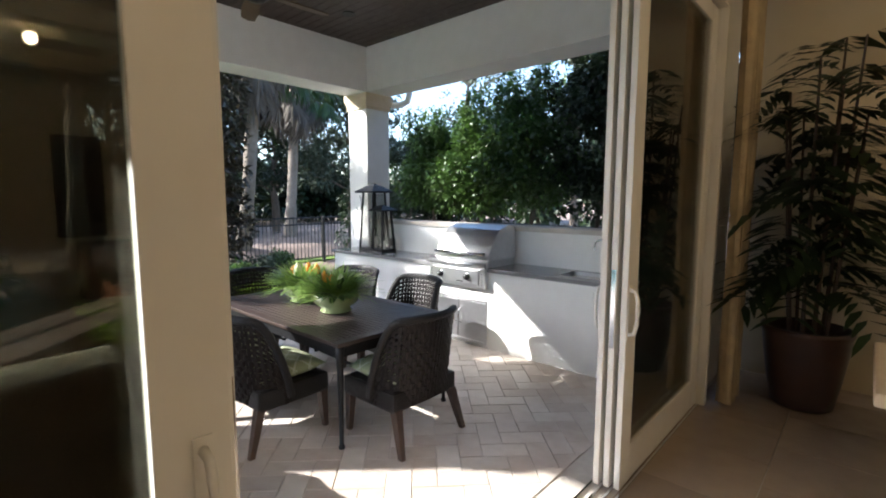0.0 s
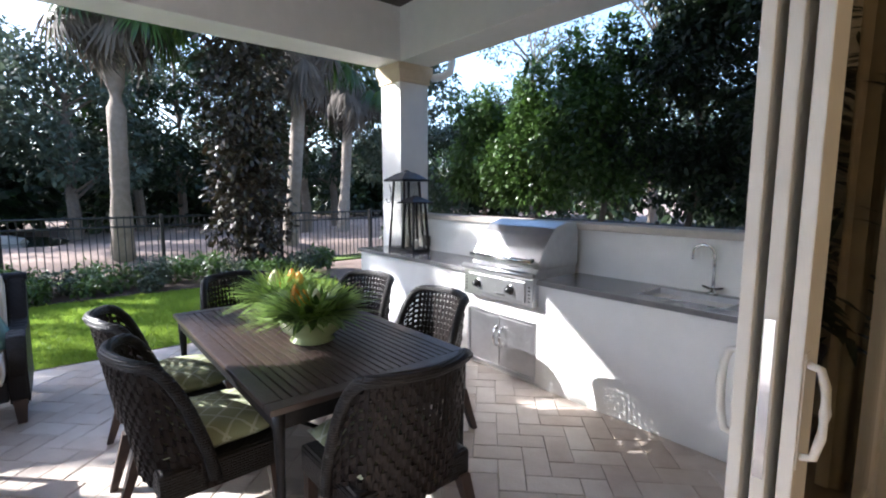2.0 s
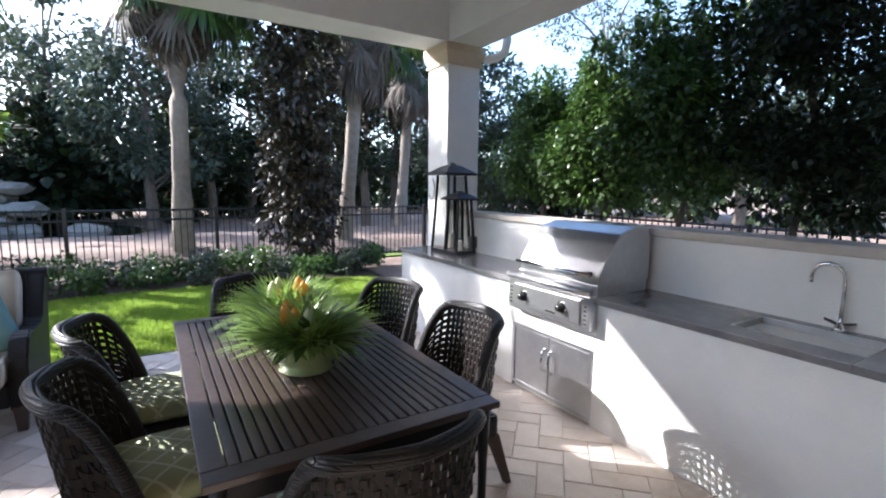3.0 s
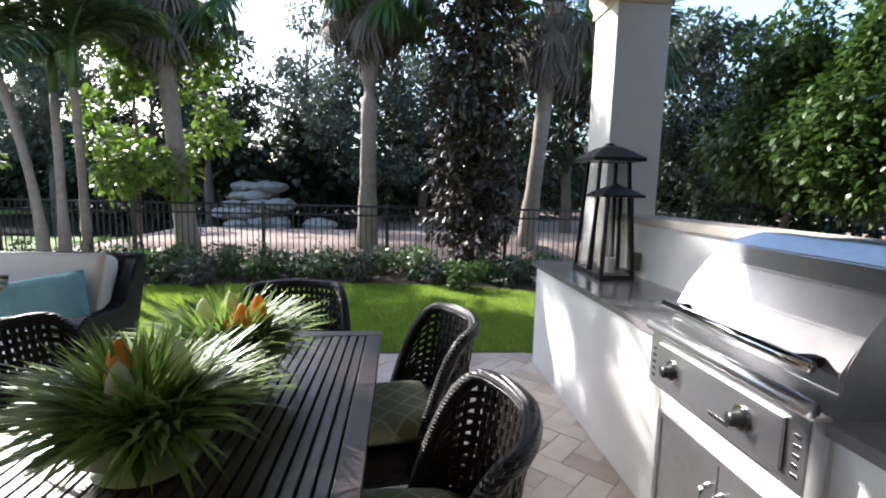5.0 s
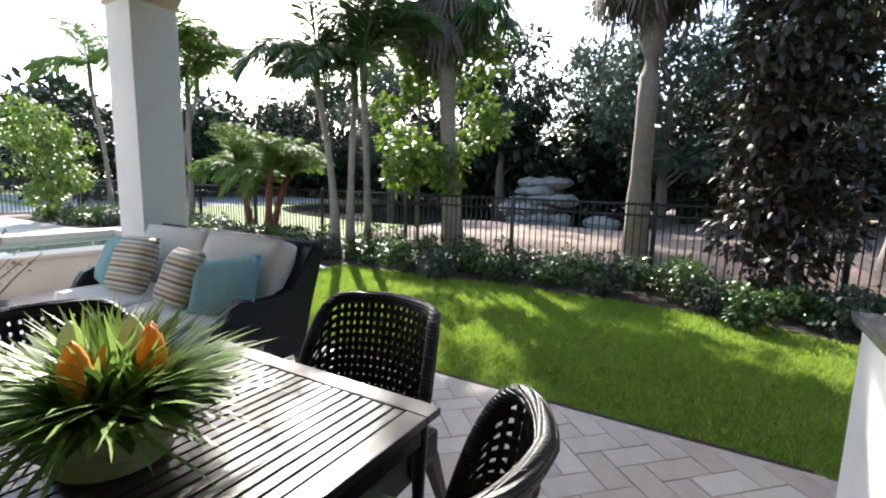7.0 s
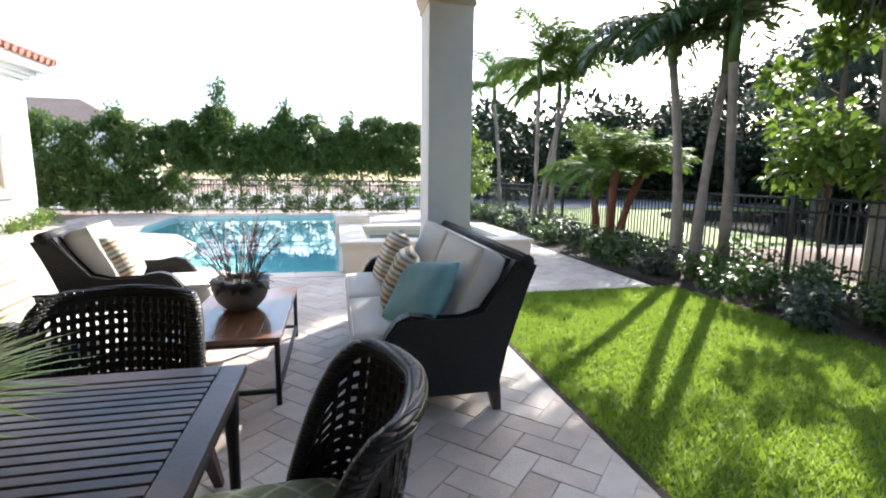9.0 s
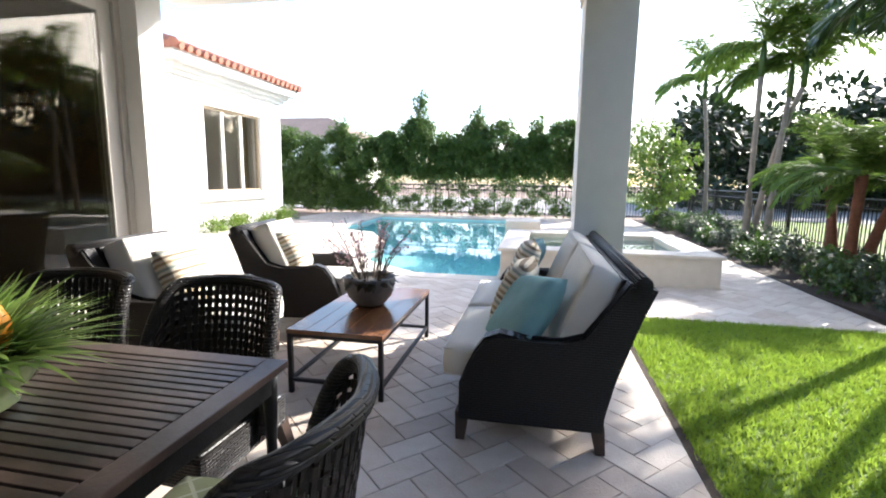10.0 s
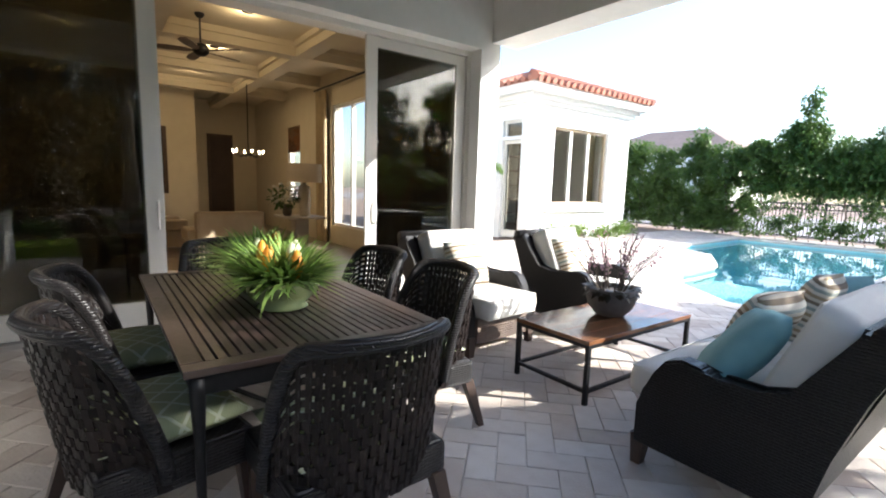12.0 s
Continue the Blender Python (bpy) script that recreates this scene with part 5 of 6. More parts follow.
def pleated(name, x0, x1, y, z0, z1, axis, label):
    b = bmesh.new()
    n = 40
    rows = []
    for z in (z0, (z0 + z1) / 2, z1):
        row = []
        for i in range(n + 1):
            s = x0 + (x1 - x0) * i / n
            o = 0.05 * math.sin(i * 1.25) + 0.015 * math.sin(i * 2.9 + z)
            row.append(((s, y + o, z) if axis == "x" else (y + o, s, z)))
        rows.append(row)
    t = 0.012
    vs = [[b.verts.new(p) for p in r] for r in rows]
    off = (0, t, 0) if axis == "x" else (t, 0, 0)
    vb = [[b.verts.new(Vector(p) + Vector(off)) for p in r] for r in rows]
    for r in range(2):
        for i in range(n):
            b.faces.new((vs[r][i], vs[r][i + 1], vs[r + 1][i + 1], vs[r + 1][i]))
            b.faces.new((vb[r][i], vb[r + 1][i], vb[r + 1][i + 1], vb[r][i + 1]))
    c = thing(name, label, "curtain", "curtains")
    part("cloth", b, CURTAIN, c, "", True)
    return c


pleated("curtain", 4.78, 5.12, 0.55, 0.02, 3.5, "y", "beige patterned floor-length curtain gathered beside the door")
pleated("curtain", 5.65, 6.15, -0.78, 0.02, 3.5, "x", "beige floor-length curtain beside the tall window")
cr = thing("curtain_rod", "black iron curtain rod on the cream wall", "curtain rod")
part("rod", tube(bmesh.new(), [(3.4, -0.76, 3.55), (6.3, -0.76, 3.55)], 0.02, 8), IRON, cr)
for x in (3.5, 6.2):
    part("bracket", boxm(x - 0.01, x + 0.01, -0.9, -0.77, 3.54, 3.56), IRON, cr)

pp = thing("potted_bamboo_palm", "tall bamboo palm in a brown glazed floor pot", "potted plant")
pm = bmesh.new()
lathe(pm, [(0.19, 0.0), (0.215, 0.02), (0.25, 0.22), (0.285, 0.46), (0.30, 0.60), (0.315, 0.63), (0.312, 0.66), (0.285, 0.665), (0.27, 0.60), (0.0, 0.58)], 36)
part("pot", pm, BROWNPOT, pp, "round tapered brown glazed pot", True)
cs, ds, ns, ls, ws2 = [], [], [], [], []
for i in range(9):
    a = i * 2.4
    bx, by = 0.12 * math.cos(a), 0.12 * math.sin(a)
    h = rng.uniform(1.5, 2.6)
    tx, ty = bx * 2.2, by * 2.2
    part("stem", tube(bmesh.new(), [(bx, by, 0.5), ((bx + tx) / 2, (by + ty) / 2, 0.5 + h / 2), (tx, ty, 0.5 + h)], [0.016, 0.013, 0.008], 6), LEGWOOD, pp)
    for j in range(9):
        f = 0.25 + 0.75 * j / 8
        p0 = np.array([bx + (tx - bx) * f, by + (ty - by) * f, 0.5 + h * f])
        az = rng.uniform(0, 6.283)
        for k in range(16):
            q = (k // 2 + 1) / 8
            dirr = np.array([math.cos(az), math.sin(az), 0.55 - 0.9 * q])
            p = p0 + dirr * 0.5 * q
            sd = 1 if k % 2 else -1
            dv = np.array([math.cos(az + sd * 0.75), math.sin(az + sd * 0.75), -0.15])
            cs.append(p), ds.append(dv), ns.append((0, 0, 1)), ls.append(rng.uniform(0.22, 0.38)), ws2.append(rng.uniform(0.045, 0.065))
quads("leaves", cs, ds, ns, ls, ws2, LEAFD, pp, bend=0.15)
pp.matrix_world = pose(1.02, 5.27, 0, 0, 0, 20)

sd = thing("console_table", "pale stone-topped side table indoors", "side table")
part("top", boxm(3.7, 4.6, 0.0, 0.75, 0.71, 0.75, 0.01), COPING, sd)
part("pedestal", boxm(4.0, 4.3, 0.25, 0.5, 0.0, 0.71, 0.02), COPING, sd)
lm = thing("table_lamp", "ribbed pale table lamp with a wide linen drum shade", "lamp")
part("body", lathe(bmesh.new(), [(0.08, 0.75), (0.10, 0.78)] + [(0.10 + 0.012 * math.sin(k * 2.2) + 0.02 * math.sin(k / 12 * 3.1), 0.78 + k * 0.045) for k in range(13)] + [(0.03, 1.36), (0.02, 1.44)], 20, 4.1, 0.3), LINEN, lm, "", True)
part("shade", lathe(bmesh.new(), [(0.33, 1.40), (0.33, 1.75), (0.325, 1.75), (0.325, 1.40)], 28, 4.1, 0.3), LINEN, lm, "linen drum shade")
fv = thing("flower_arrangement", "white flowers and leaves in a vase on the side table", "flowers")
part("vase", lathe(bmesh.new(), [(0.06, 0.75), (0.09, 0.82), (0.06, 0.95), (0.05, 0.98)], 16, 4.15, 0.62), GREYPOT, fv, "", True)
tagged(quads("bloom", *clumps([(4.15, 0.68, 1.2, 0.25, 0.18)], 90, 0.07, 0.8), WHITECLOTH, fv), kind="stuff")
quads("leaves", *clumps([(4.15, 0.66, 1.1, 0.26, 0.2)], 140, 0.12, 0.4), LEAFM, fv)


def inner_sofa(x, y, w, rz, label):
    s = thing("armchair", label, "armchair", "indoor seats")
    part("base", boxm(-0.4, 0.4, -w / 2, w / 2, 0.12, 0.45, 0.03), UPHOL, s)
    part("back", boxm(0.28, 0.5, -w / 2, w / 2, 0.45, 0.92, 0.05), UPHOL, s)
    for sy in (-1, 1):
        part("arm", boxm(-0.4, 0.28, sy * w / 2 - 0.09, sy * w / 2 + 0.09, 0.45, 0.64, 0.04), UPHOL, s)
    part("cushion", boxm(-0.42, 0.26, -w / 2 + 0.1, w / 2 - 0.1, 0.452, 0.57, 0.04), UPHOL, s)
    for sx in (-0.34, 0.4):
        for sy in (-1, 1):
            part("leg", boxm(sx - 0.025, sx + 0.025, sy * (w / 2 - 0.06) - 0.025, sy * (w / 2 - 0.06) + 0.025, 0, 0.12), LEGWOOD, s)
    s.matrix_world = pose(x, y, 0, 0, 0, rz)


inner_sofa(3.3, 1.9, 1.0, 180, "tan upholstered armchair indoors, back to the terrace")
inner_sofa(2.6, 4.2, 1.9, 180, "long tan upholstered sofa indoors")
inner_sofa(5.6, 2.6, 1.0, 90, "tan upholstered armchair indoors")
st2 = thing("stone_table", "rough buff stone table indoors", "table")
part("top", boxm(1.42, 2.0, 3.6, 4.75, 0.66, 0.74, 0.02), BUFF, st2)
part("support", boxm(1.55, 1.9, 3.75, 4.6, 0.0, 0.66, 0.03), BUFF, st2)
for y0, y1, z0, z1, x in ((-0.15, 0.62, 0.0, 2.85, 11.96), (2.0, 2.7, 1.0, 2.75, 9.57)):
    a = thing("wall_panel", "dark brown framed panel on the cream wall", "panel")
    part("frame", boxm(x - 0.02, x + 0.025, y0, y1, z0, z1, 0.01), DARKPANEL, a)
    part("field", boxm(x - 0.03, x - 0.021, y0 + 0.08, y1 - 0.08, z0 + 0.08, z1 - 0.08), LEGWOOD, a)
cd2 = thing("chandelier", "black iron chandelier with small candle lamps", "chandelier")
part("rod", tube(bmesh.new(), [(7.2, 0.55, 3.66), (7.2, 0.55, 2.0)], 0.012, 6), IRON, cd2)
for k in range(6):
    a = k * math.pi / 3
    ex, ey = 7.2 + 0.35 * math.cos(a), 0.55 + 0.35 * math.sin(a)
    ar = part("arm", tube(bmesh.new(), [(7.2, 0.55, 2.05), (7.2 + 0.2 * math.cos(a), 0.55 + 0.2 * math.sin(a), 1.96), (ex, ey, 2.05)], 0.01, 6), IRON, cd2)
    part("candle_bulb", lathe(bmesh.new(), [(0.012, 2.06), (0.02, 2.09), (0.003, 2.14)], 8, ex, ey), LAMPGLOW, ar)
ck2 = thing("cabinet", "low brown wooden cabinet indoors", "cabinet")
part("body", boxm(8.9, 9.4, 2.2, 3.0, 0.0, 0.95, 0.01), WARMWOOD, ck2)
for y in (2.22, 2.61):
    part("door", boxm(8.88, 8.899, y, y + 0.37, 0.12, 0.92, 0.004), WARMWOOD, ck2)

# ---- fences ----


def fence(name, p0, p1, label, h=1.2, gap=0.105, post=2.3, base=0.0):
    f = thing(name, label, "fence", "black metal fences")
    d = Vector(p1) - Vector(p0)
    L = d.length
    u = d.normalized()
    for z in (base + h - 0.03, base + h - 0.2, base + 0.1):
        b = bmesh.new()
        tube(b, [(p0[0], p0[1], z), (p1[0], p1[1], z)], 0.018, 4)
        part("rail", b, FENCEPAINT, f)
    pb = bmesh.new()
    box(pb, -0.03, 0.03, -0.03, 0.03, base - 0.1, base + h + 0.02, 0.004)
    me = None
    for i in range(int(L / post) + 1):
        if me is None:
            o = part("post", pb, FENCEPAINT, f)
            me = o.data
        else:
            o = new("post", me)
            o.parent = f
        o.location = (p0[0] + u.x * i * post, p0[1] + u.y * i * post, 0)
    b = bmesh.new()
    n = int(L / gap)
    vs, fs = [], []
    for i in range(n):
        c = Vector(p0) + u * (i + 0.5) * gap
        w = 0.008
        k = len(vs)
        for z in (base + 0.06, base + h):
            vs += [(c.x - w, c.y - w, z), (c.x + w, c.y - w, z), (c.x + w, c.y + w, z), (c.x - w, c.y + w, z)]
        fs += [(k, k + 1, k + 5, k + 4), (k + 1, k + 2, k + 6, k + 5), (k + 2, k + 3, k + 7, k + 6), (k + 3, k, k + 4, k + 7)]
    b.free()
    tagged(raw("picket", vs, fs, FENCEPAINT, f), kind="stuff")
    return f


fence("fence", (-9.7, -15.2), (-9.7, 8.6), "black metal picket fence behind the lawn")
fence("fence", (-9.6, 8.6), (6.0, 8.6), "black metal picket fence behind the grill wall")
fence("fence", (-9.6, -15.2), (12.0, -15.2), "black metal picket fence behind the pool hedge", post=2.4)

# ---- trees ----


def fan_palm(x, y, h, label, lean=(0, 0), skirt=True, nl=44, r=0.19):
    t = thing("sabal_palm_tree", label, "palm tree", "cabbage palms")
    b = bmesh.new()
    pts, rs = [], []
    for i in range(15):
        f = i / 14
        pts.append((x + lean[0] * f + 0.3 * abs(lean[0]) * math.sin(3 * f), y + lean[1] * f, -0.1 + (h + 0.1) * f))
        rs.append(r * (1.35 - 0.45 * min(1, f * 3)) * (1 + 0.05 * math.sin(i * 2.7)) + (0.07 if f > 0.86 else 0))
    tube(b, pts, rs, 12)
    part("trunk", b, PALMBARK, t, "", True)
    top = np.array(pts[-1])
    bo = bmesh.new()
    for i in range(40):
        a = i * 2.4
        z = h - 0.95 + i * 0.026
        ri = r * 1.05
        p = Vector((top[0] + ri * math.cos(a), top[1] + ri * math.sin(a), z))
        tube(bo, [p, p + Vector((0.16 * math.cos(a), 0.16 * math.sin(a), 0.26))], [0.035, 0.012], 4)
    tagged(part("leaf_base", bo, BARK, t, "split brown leaf boots"), kind="stuff")

    def fans(n, e0, e1, mt, nm, l0, l1, seg):
        c, d, nn, ll, wl = [], [], [], [], []
        pb2 = bmesh.new()
        for i in range(n):
            az = i * 2.39996 + rng.normal(0, 0.2)
            el = rng.uniform(e0, e1)
            sl = rng.uniform(l0, l1)
            dv = np.array([math.cos(az) * math.cos(el), math.sin(az) * math.cos(el), math.sin(el)])
            hub = top + dv * sl + np.array([0, 0, -0.12 * sl * sl])
            tube(pb2, [tuple(top), tuple(top + dv * sl * 0.5 + np.array([0, 0, 0.03])), tuple(hub)], [0.016, 0.012, 0.008], 4)
            side = np.cross(dv, [0, 0, 1.0])
            side /= np.linalg.norm(side) + 1e-9
            up = np.cross(side, dv)
            for k in range(seg):
                q = -1.9 + 3.8 * k / (seg - 1)
                v3 = dv * math.cos(q) + side * math.sin(q) - up * 0.1 + np.array([0, 0, -0.35 - 0.25 * abs(q) / 2])
                c.append(hub), d.append(v3), nn.append(up + rng.normal(0, 0.1, 3)), ll.append(rng.uniform(0.6, 1.0) * (1.15 - 0.2 * abs(q))), wl.append(0.06)
        tagged(part("stalk", pb2, mt, t), kind="stuff")
        tagged(quads(nm, c, d, nn, ll, wl, mt, t, bend=0.28), kind="stuff")

    fans(nl + 8, -0.55, 1.3, FROND, "frond", 0.9, 1.6, 26)
    if skirt:
        fans(64, -1.4, -0.4, DEADFROND, "dead_frond", 0.25, 1.25, 18)
    return t


fan_palm(-11.4, 2.7, 5.9, "tall cabbage palm with a skirt of dead grey fronds", (0.35, 0.1))
fan_palm(-10.9, -0.95, 5.7, "leaning cabbage palm behind the fence", (-0.2, -0.5), nl=40)
fan_palm(-11.6, 6.4, 5.5, "cabbage palm with drooping fronds by the magnolia", (0.5, 0.3))
fan_palm(-14.5, 9.5, 5.6, "cabbage palm in the shade behind the fence", (0.2, 0.3))


def feather_palm(name, label, x, y, h, lean, r, n, fl, mt, bark, group, leafw=0.038, leafl=0.5, ring=True):
    t = thing(name, label, "palm tree", group)
    pts, rs = [], []
    for i in range(13):
        f = i / 12
        pts.append((x + lean[0] * f * f, y + lean[1] * f * f, -0.05 + h * f))
        rs.append(r * (1.4 - 0.6 * min(1, f * 2.2)) * (1.06 if i % 2 and ring else 1.0))
    b = tube(bmesh.new(), pts, rs, 10)
    part("trunk", b, bark, t, "", True)
    top = np.array(pts[-1])
    if h > 2.5:
        part("crownshaft", tube(bmesh.new(), [tuple(top - [0, 0, 0.05]), tuple(top + [0, 0, 0.35]), tuple(top + [0, 0, 0.75])], [r * 0.95, r * 1.0, r * 0.4], 10), LEAFM, t, "smooth green crownshaft", True)
        top = top + [0, 0, 0.6]
    c, d, nn, ll, wl = [], [], [], [], []
    rb2 = bmesh.new()
    for i in range(n):
        az = i * 2.39996 + rng.normal(0, 0.15)
        e = 0.05 + 1.35 * ((i * 0.618) % 1.0)
        L = fl * rng.uniform(0.85, 1.15)
        hv = np.array([math.cos(az), math.sin(az), 0])
        sag = rng.uniform(1.1, 1.9) - 0.3 * (1 - e)
        path, q0 = [top.copy()], top.copy()
        for k in range(16):
            el = e - sag * (k / 16) ** 1.5
            q0 = q0 + (hv * math.cos(el) + np.array([0, 0, math.sin(el)])) * L / 16
            path.append(q0)
        tube(rb2, [tuple(q) for q in path[::2]], [0.02 - 0.0019 * k for k in range(9)], 4)
        sidev = np.array([-math.sin(az), math.cos(az), 0])
        for k in range(3, 46):
            s = k / 46 * 16
            i0 = int(s)
            p = path[i0] + (path[min(16, i0 + 1)] - path[i0]) * (s - i0)
            tg = path[min(16, i0 + 1)] - path[max(0, i0 - 1)]
            tg = tg / np.linalg.norm(tg)
            wf = math.sin(math.pi * min(1, 0.12 + 0.88 * k / 46)) * 0.8 + 0.25
            for sg in (-1, 1):
                c.append(p), d.append(sidev * sg + tg * 0.8 + np.array([0, 0, 0.25 - 0.8 * rng.uniform()])), nn.append(np.array([0, 0, 1.0]) + rng.normal(0, 0.4, 3)), ll.append(leafl * wf * rng.uniform(0.85, 1.1)), wl.append(leafw)
    part("ribs", rb2, mt, t)
    quads("fronds", c, d, nn, ll, wl, mt, t, bend=0.2)
    return t


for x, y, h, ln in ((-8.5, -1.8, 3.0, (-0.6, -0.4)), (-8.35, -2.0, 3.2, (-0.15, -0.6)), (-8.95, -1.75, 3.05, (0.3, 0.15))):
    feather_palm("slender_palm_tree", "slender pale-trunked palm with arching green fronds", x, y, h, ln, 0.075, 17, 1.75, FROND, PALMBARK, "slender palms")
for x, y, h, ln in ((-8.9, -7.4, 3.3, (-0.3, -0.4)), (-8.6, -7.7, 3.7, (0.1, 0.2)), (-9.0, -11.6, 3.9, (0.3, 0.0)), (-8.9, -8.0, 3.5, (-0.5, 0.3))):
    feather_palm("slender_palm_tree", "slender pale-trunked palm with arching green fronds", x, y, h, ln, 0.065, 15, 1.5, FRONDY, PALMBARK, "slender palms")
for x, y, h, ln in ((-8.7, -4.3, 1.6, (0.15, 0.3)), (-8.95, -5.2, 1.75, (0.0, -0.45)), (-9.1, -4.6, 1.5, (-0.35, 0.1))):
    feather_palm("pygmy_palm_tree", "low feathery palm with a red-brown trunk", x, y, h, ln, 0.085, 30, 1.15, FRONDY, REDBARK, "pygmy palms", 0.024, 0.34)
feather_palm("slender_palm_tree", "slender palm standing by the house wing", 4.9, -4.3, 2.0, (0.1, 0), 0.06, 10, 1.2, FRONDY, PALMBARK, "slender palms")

# magnolia column
tree("magnolia_tree", "narrow dark magnolia tree with bronze-backed leaves", (-9.35, 4.75, 0), 8.0, 0.09,
     [(-9.35 + 0.5 * math.cos(i * 2.4) * (0.55 + 0.45 * math.sin(i * 0.37 + 0.6)), 4.75 + 0.5 * math.sin(i * 2.4) * 0.9, 0.55 + i * 0.15, 0.42, 0.40) for i in range(50)], 240, 0.16, LEAFB, group="", aspect=0.42)

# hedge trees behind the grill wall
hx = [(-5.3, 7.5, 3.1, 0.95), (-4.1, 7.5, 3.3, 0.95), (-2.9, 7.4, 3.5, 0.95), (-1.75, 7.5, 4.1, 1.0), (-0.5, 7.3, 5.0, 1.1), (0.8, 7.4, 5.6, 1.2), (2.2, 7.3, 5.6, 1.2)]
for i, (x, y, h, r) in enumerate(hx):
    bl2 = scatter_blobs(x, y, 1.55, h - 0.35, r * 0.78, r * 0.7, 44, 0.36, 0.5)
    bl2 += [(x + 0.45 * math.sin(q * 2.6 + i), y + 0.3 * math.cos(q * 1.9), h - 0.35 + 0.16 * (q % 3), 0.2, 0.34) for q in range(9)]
    # Sun on the left end is painted in: first three trees take paler leaf
    tree("hedge_tree", "dense green clipped hedge tree behind the wall, light and shade in its leaf colour", (x, y, 0), h, 0.07, bl2, 330, 0.08, LEAFD if i > 2 else LEAFM, group="hedge trees", aspect=0.5, every=3)
for x, y in ((-5.6, 8.0), (-6.9, 8.4), (-8.2, 8.3)):
    tree("tall_shrub", "dark green shrub in the corner behind the column", (x, y, 0), 3.4, 0.05, scatter_blobs(x, y, 0.5, 3.0, 0.8, 0.7, 26, 0.4), 200, 0.10, LEAFD, group="corner shrubs", every=3)
for x, y, h in ((-7.0, 17.0, 8.5), (-10.5, 15.0, 8.0), (-2.5, 19.0, 8.0)):
    tree("airy_tree", "grey-green airy tree in sunlight behind the hedge", (x, y, 0), h, 0.18, scatter_blobs(x, y, 3.0, h, 2.4, 2.2, 34, 0.75), 170, 0.13, LEAFG, group="airy trees", every=2)

# papaya-like bright tree by the leaning palm
tree("bright_green_tree", "broad-leaved tree with sunlit yellow-green foliage", (-10.9, -1.9, 0), 4.6, 0.07, scatter_blobs(-11.0, -1.5, 1.4, 4.8, 1.0, 1.5, 28, 0.42), 150, 0.18, LEAFY, every=2)
tree("bright_green_tree", "broad-leaved shrub with yellow-green foliage by the spa", (-7.9, -12.6, 0), 3.2, 0.06, scatter_blobs(-7.9, -12.6, 0.6, 3.3, 0.9, 0.9, 26, 0.42), 120, 0.14, LEAFY, every=2)

# hedge and clipped trees beyond the pool
for i in range(13):
    x = -6.2 + i * 1.12
    h = 3.25 + 0.3 * math.sin(i * 2.3)
    z0 = 1.6 if i < 8 else 0.3
    tree("pool_hedge_tree", "round-headed green hedge tree on a thin stem beyond the pool", (x, -14.6, 0), h, 0.035, scatter_blobs(x, -14.6, z0, h, 0.85, 0.6, 58, 0.31, 0.5) + ([(x + 0.12 * math.sin(q * 2.1), -14.6 + 0.12 * math.cos(q * 1.7), h - 0.6 + q * (0.19 if i == 6 else 0.14), 0.52 - q * 0.045, 0.3) for q in range(9)] if i in (2, 4, 6) else []), 190, 0.11, LEAFH, group="pool hedge", every=4)
for i in range(26):
    x = -6.2 + i * 0.45
    tree("small_shrub", "small dark shrub at the foot of the pool fence", (x, -14.3, 0), 1.3, 0.015, scatter_blobs(x, -14.3, 0.15, 1.0 + 0.4 * math.sin(i * 1.9), 0.26, 0.25, 11, 0.16), 70, 0.08, LEAFH, group="pool shrubs", every=2)

# the dark wood behind, its shade and sunlit tops put into the leaf colours
fb5, fb6, fb7 = [], [], []
for i in range(150):
    a = rng.uniform(0, 1)
    y = -34 + 58 * a
    x = -25 - 6 * rng.uniform() - 3 * math.sin(a * 9)
    fb5.append((x, y, rng.uniform(0.3, 3.9), rng.uniform(1.0, 1.9), rng.uniform(0.9, 1.6)))
for i in range(110):
    y = rng.uniform(-34, 24)
    fb6.append((-29 - 5 * rng.uniform(), y, rng.uniform(4.0, 10.0) * (0.85 + 0.25 * math.sin(y * 0.4)), rng.uniform(1.0, 1.8), rng.uniform(0.8, 1.4)))
for i in range(60):
    fb7.append((rng.uniform(-22, 3), 25 + 6 * rng.uniform(), rng.uniform(0.3, 5.5), rng.uniform(1.2, 2.0), rng.uniform(1.0, 1.6)))
fb9 = [(rng.uniform(-34, -13), -24 - 14 * rng.uniform(), rng.uniform(0.3, 6.0), rng.uniform(1.2, 2.1), rng.uniform(1.0, 1.7)) for _ in range(110)]
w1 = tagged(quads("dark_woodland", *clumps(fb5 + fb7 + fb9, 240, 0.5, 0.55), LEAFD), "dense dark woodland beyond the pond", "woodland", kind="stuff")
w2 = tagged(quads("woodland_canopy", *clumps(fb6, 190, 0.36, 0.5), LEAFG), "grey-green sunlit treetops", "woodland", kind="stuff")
# Flat leaf-dark slab added to read as shade between the trees
struct("backdrop", boxm(-38.2, -38, -60, 50, -0.1, 3.2), LEAFD, "plain dark slab standing in for shade deep in the woodland")
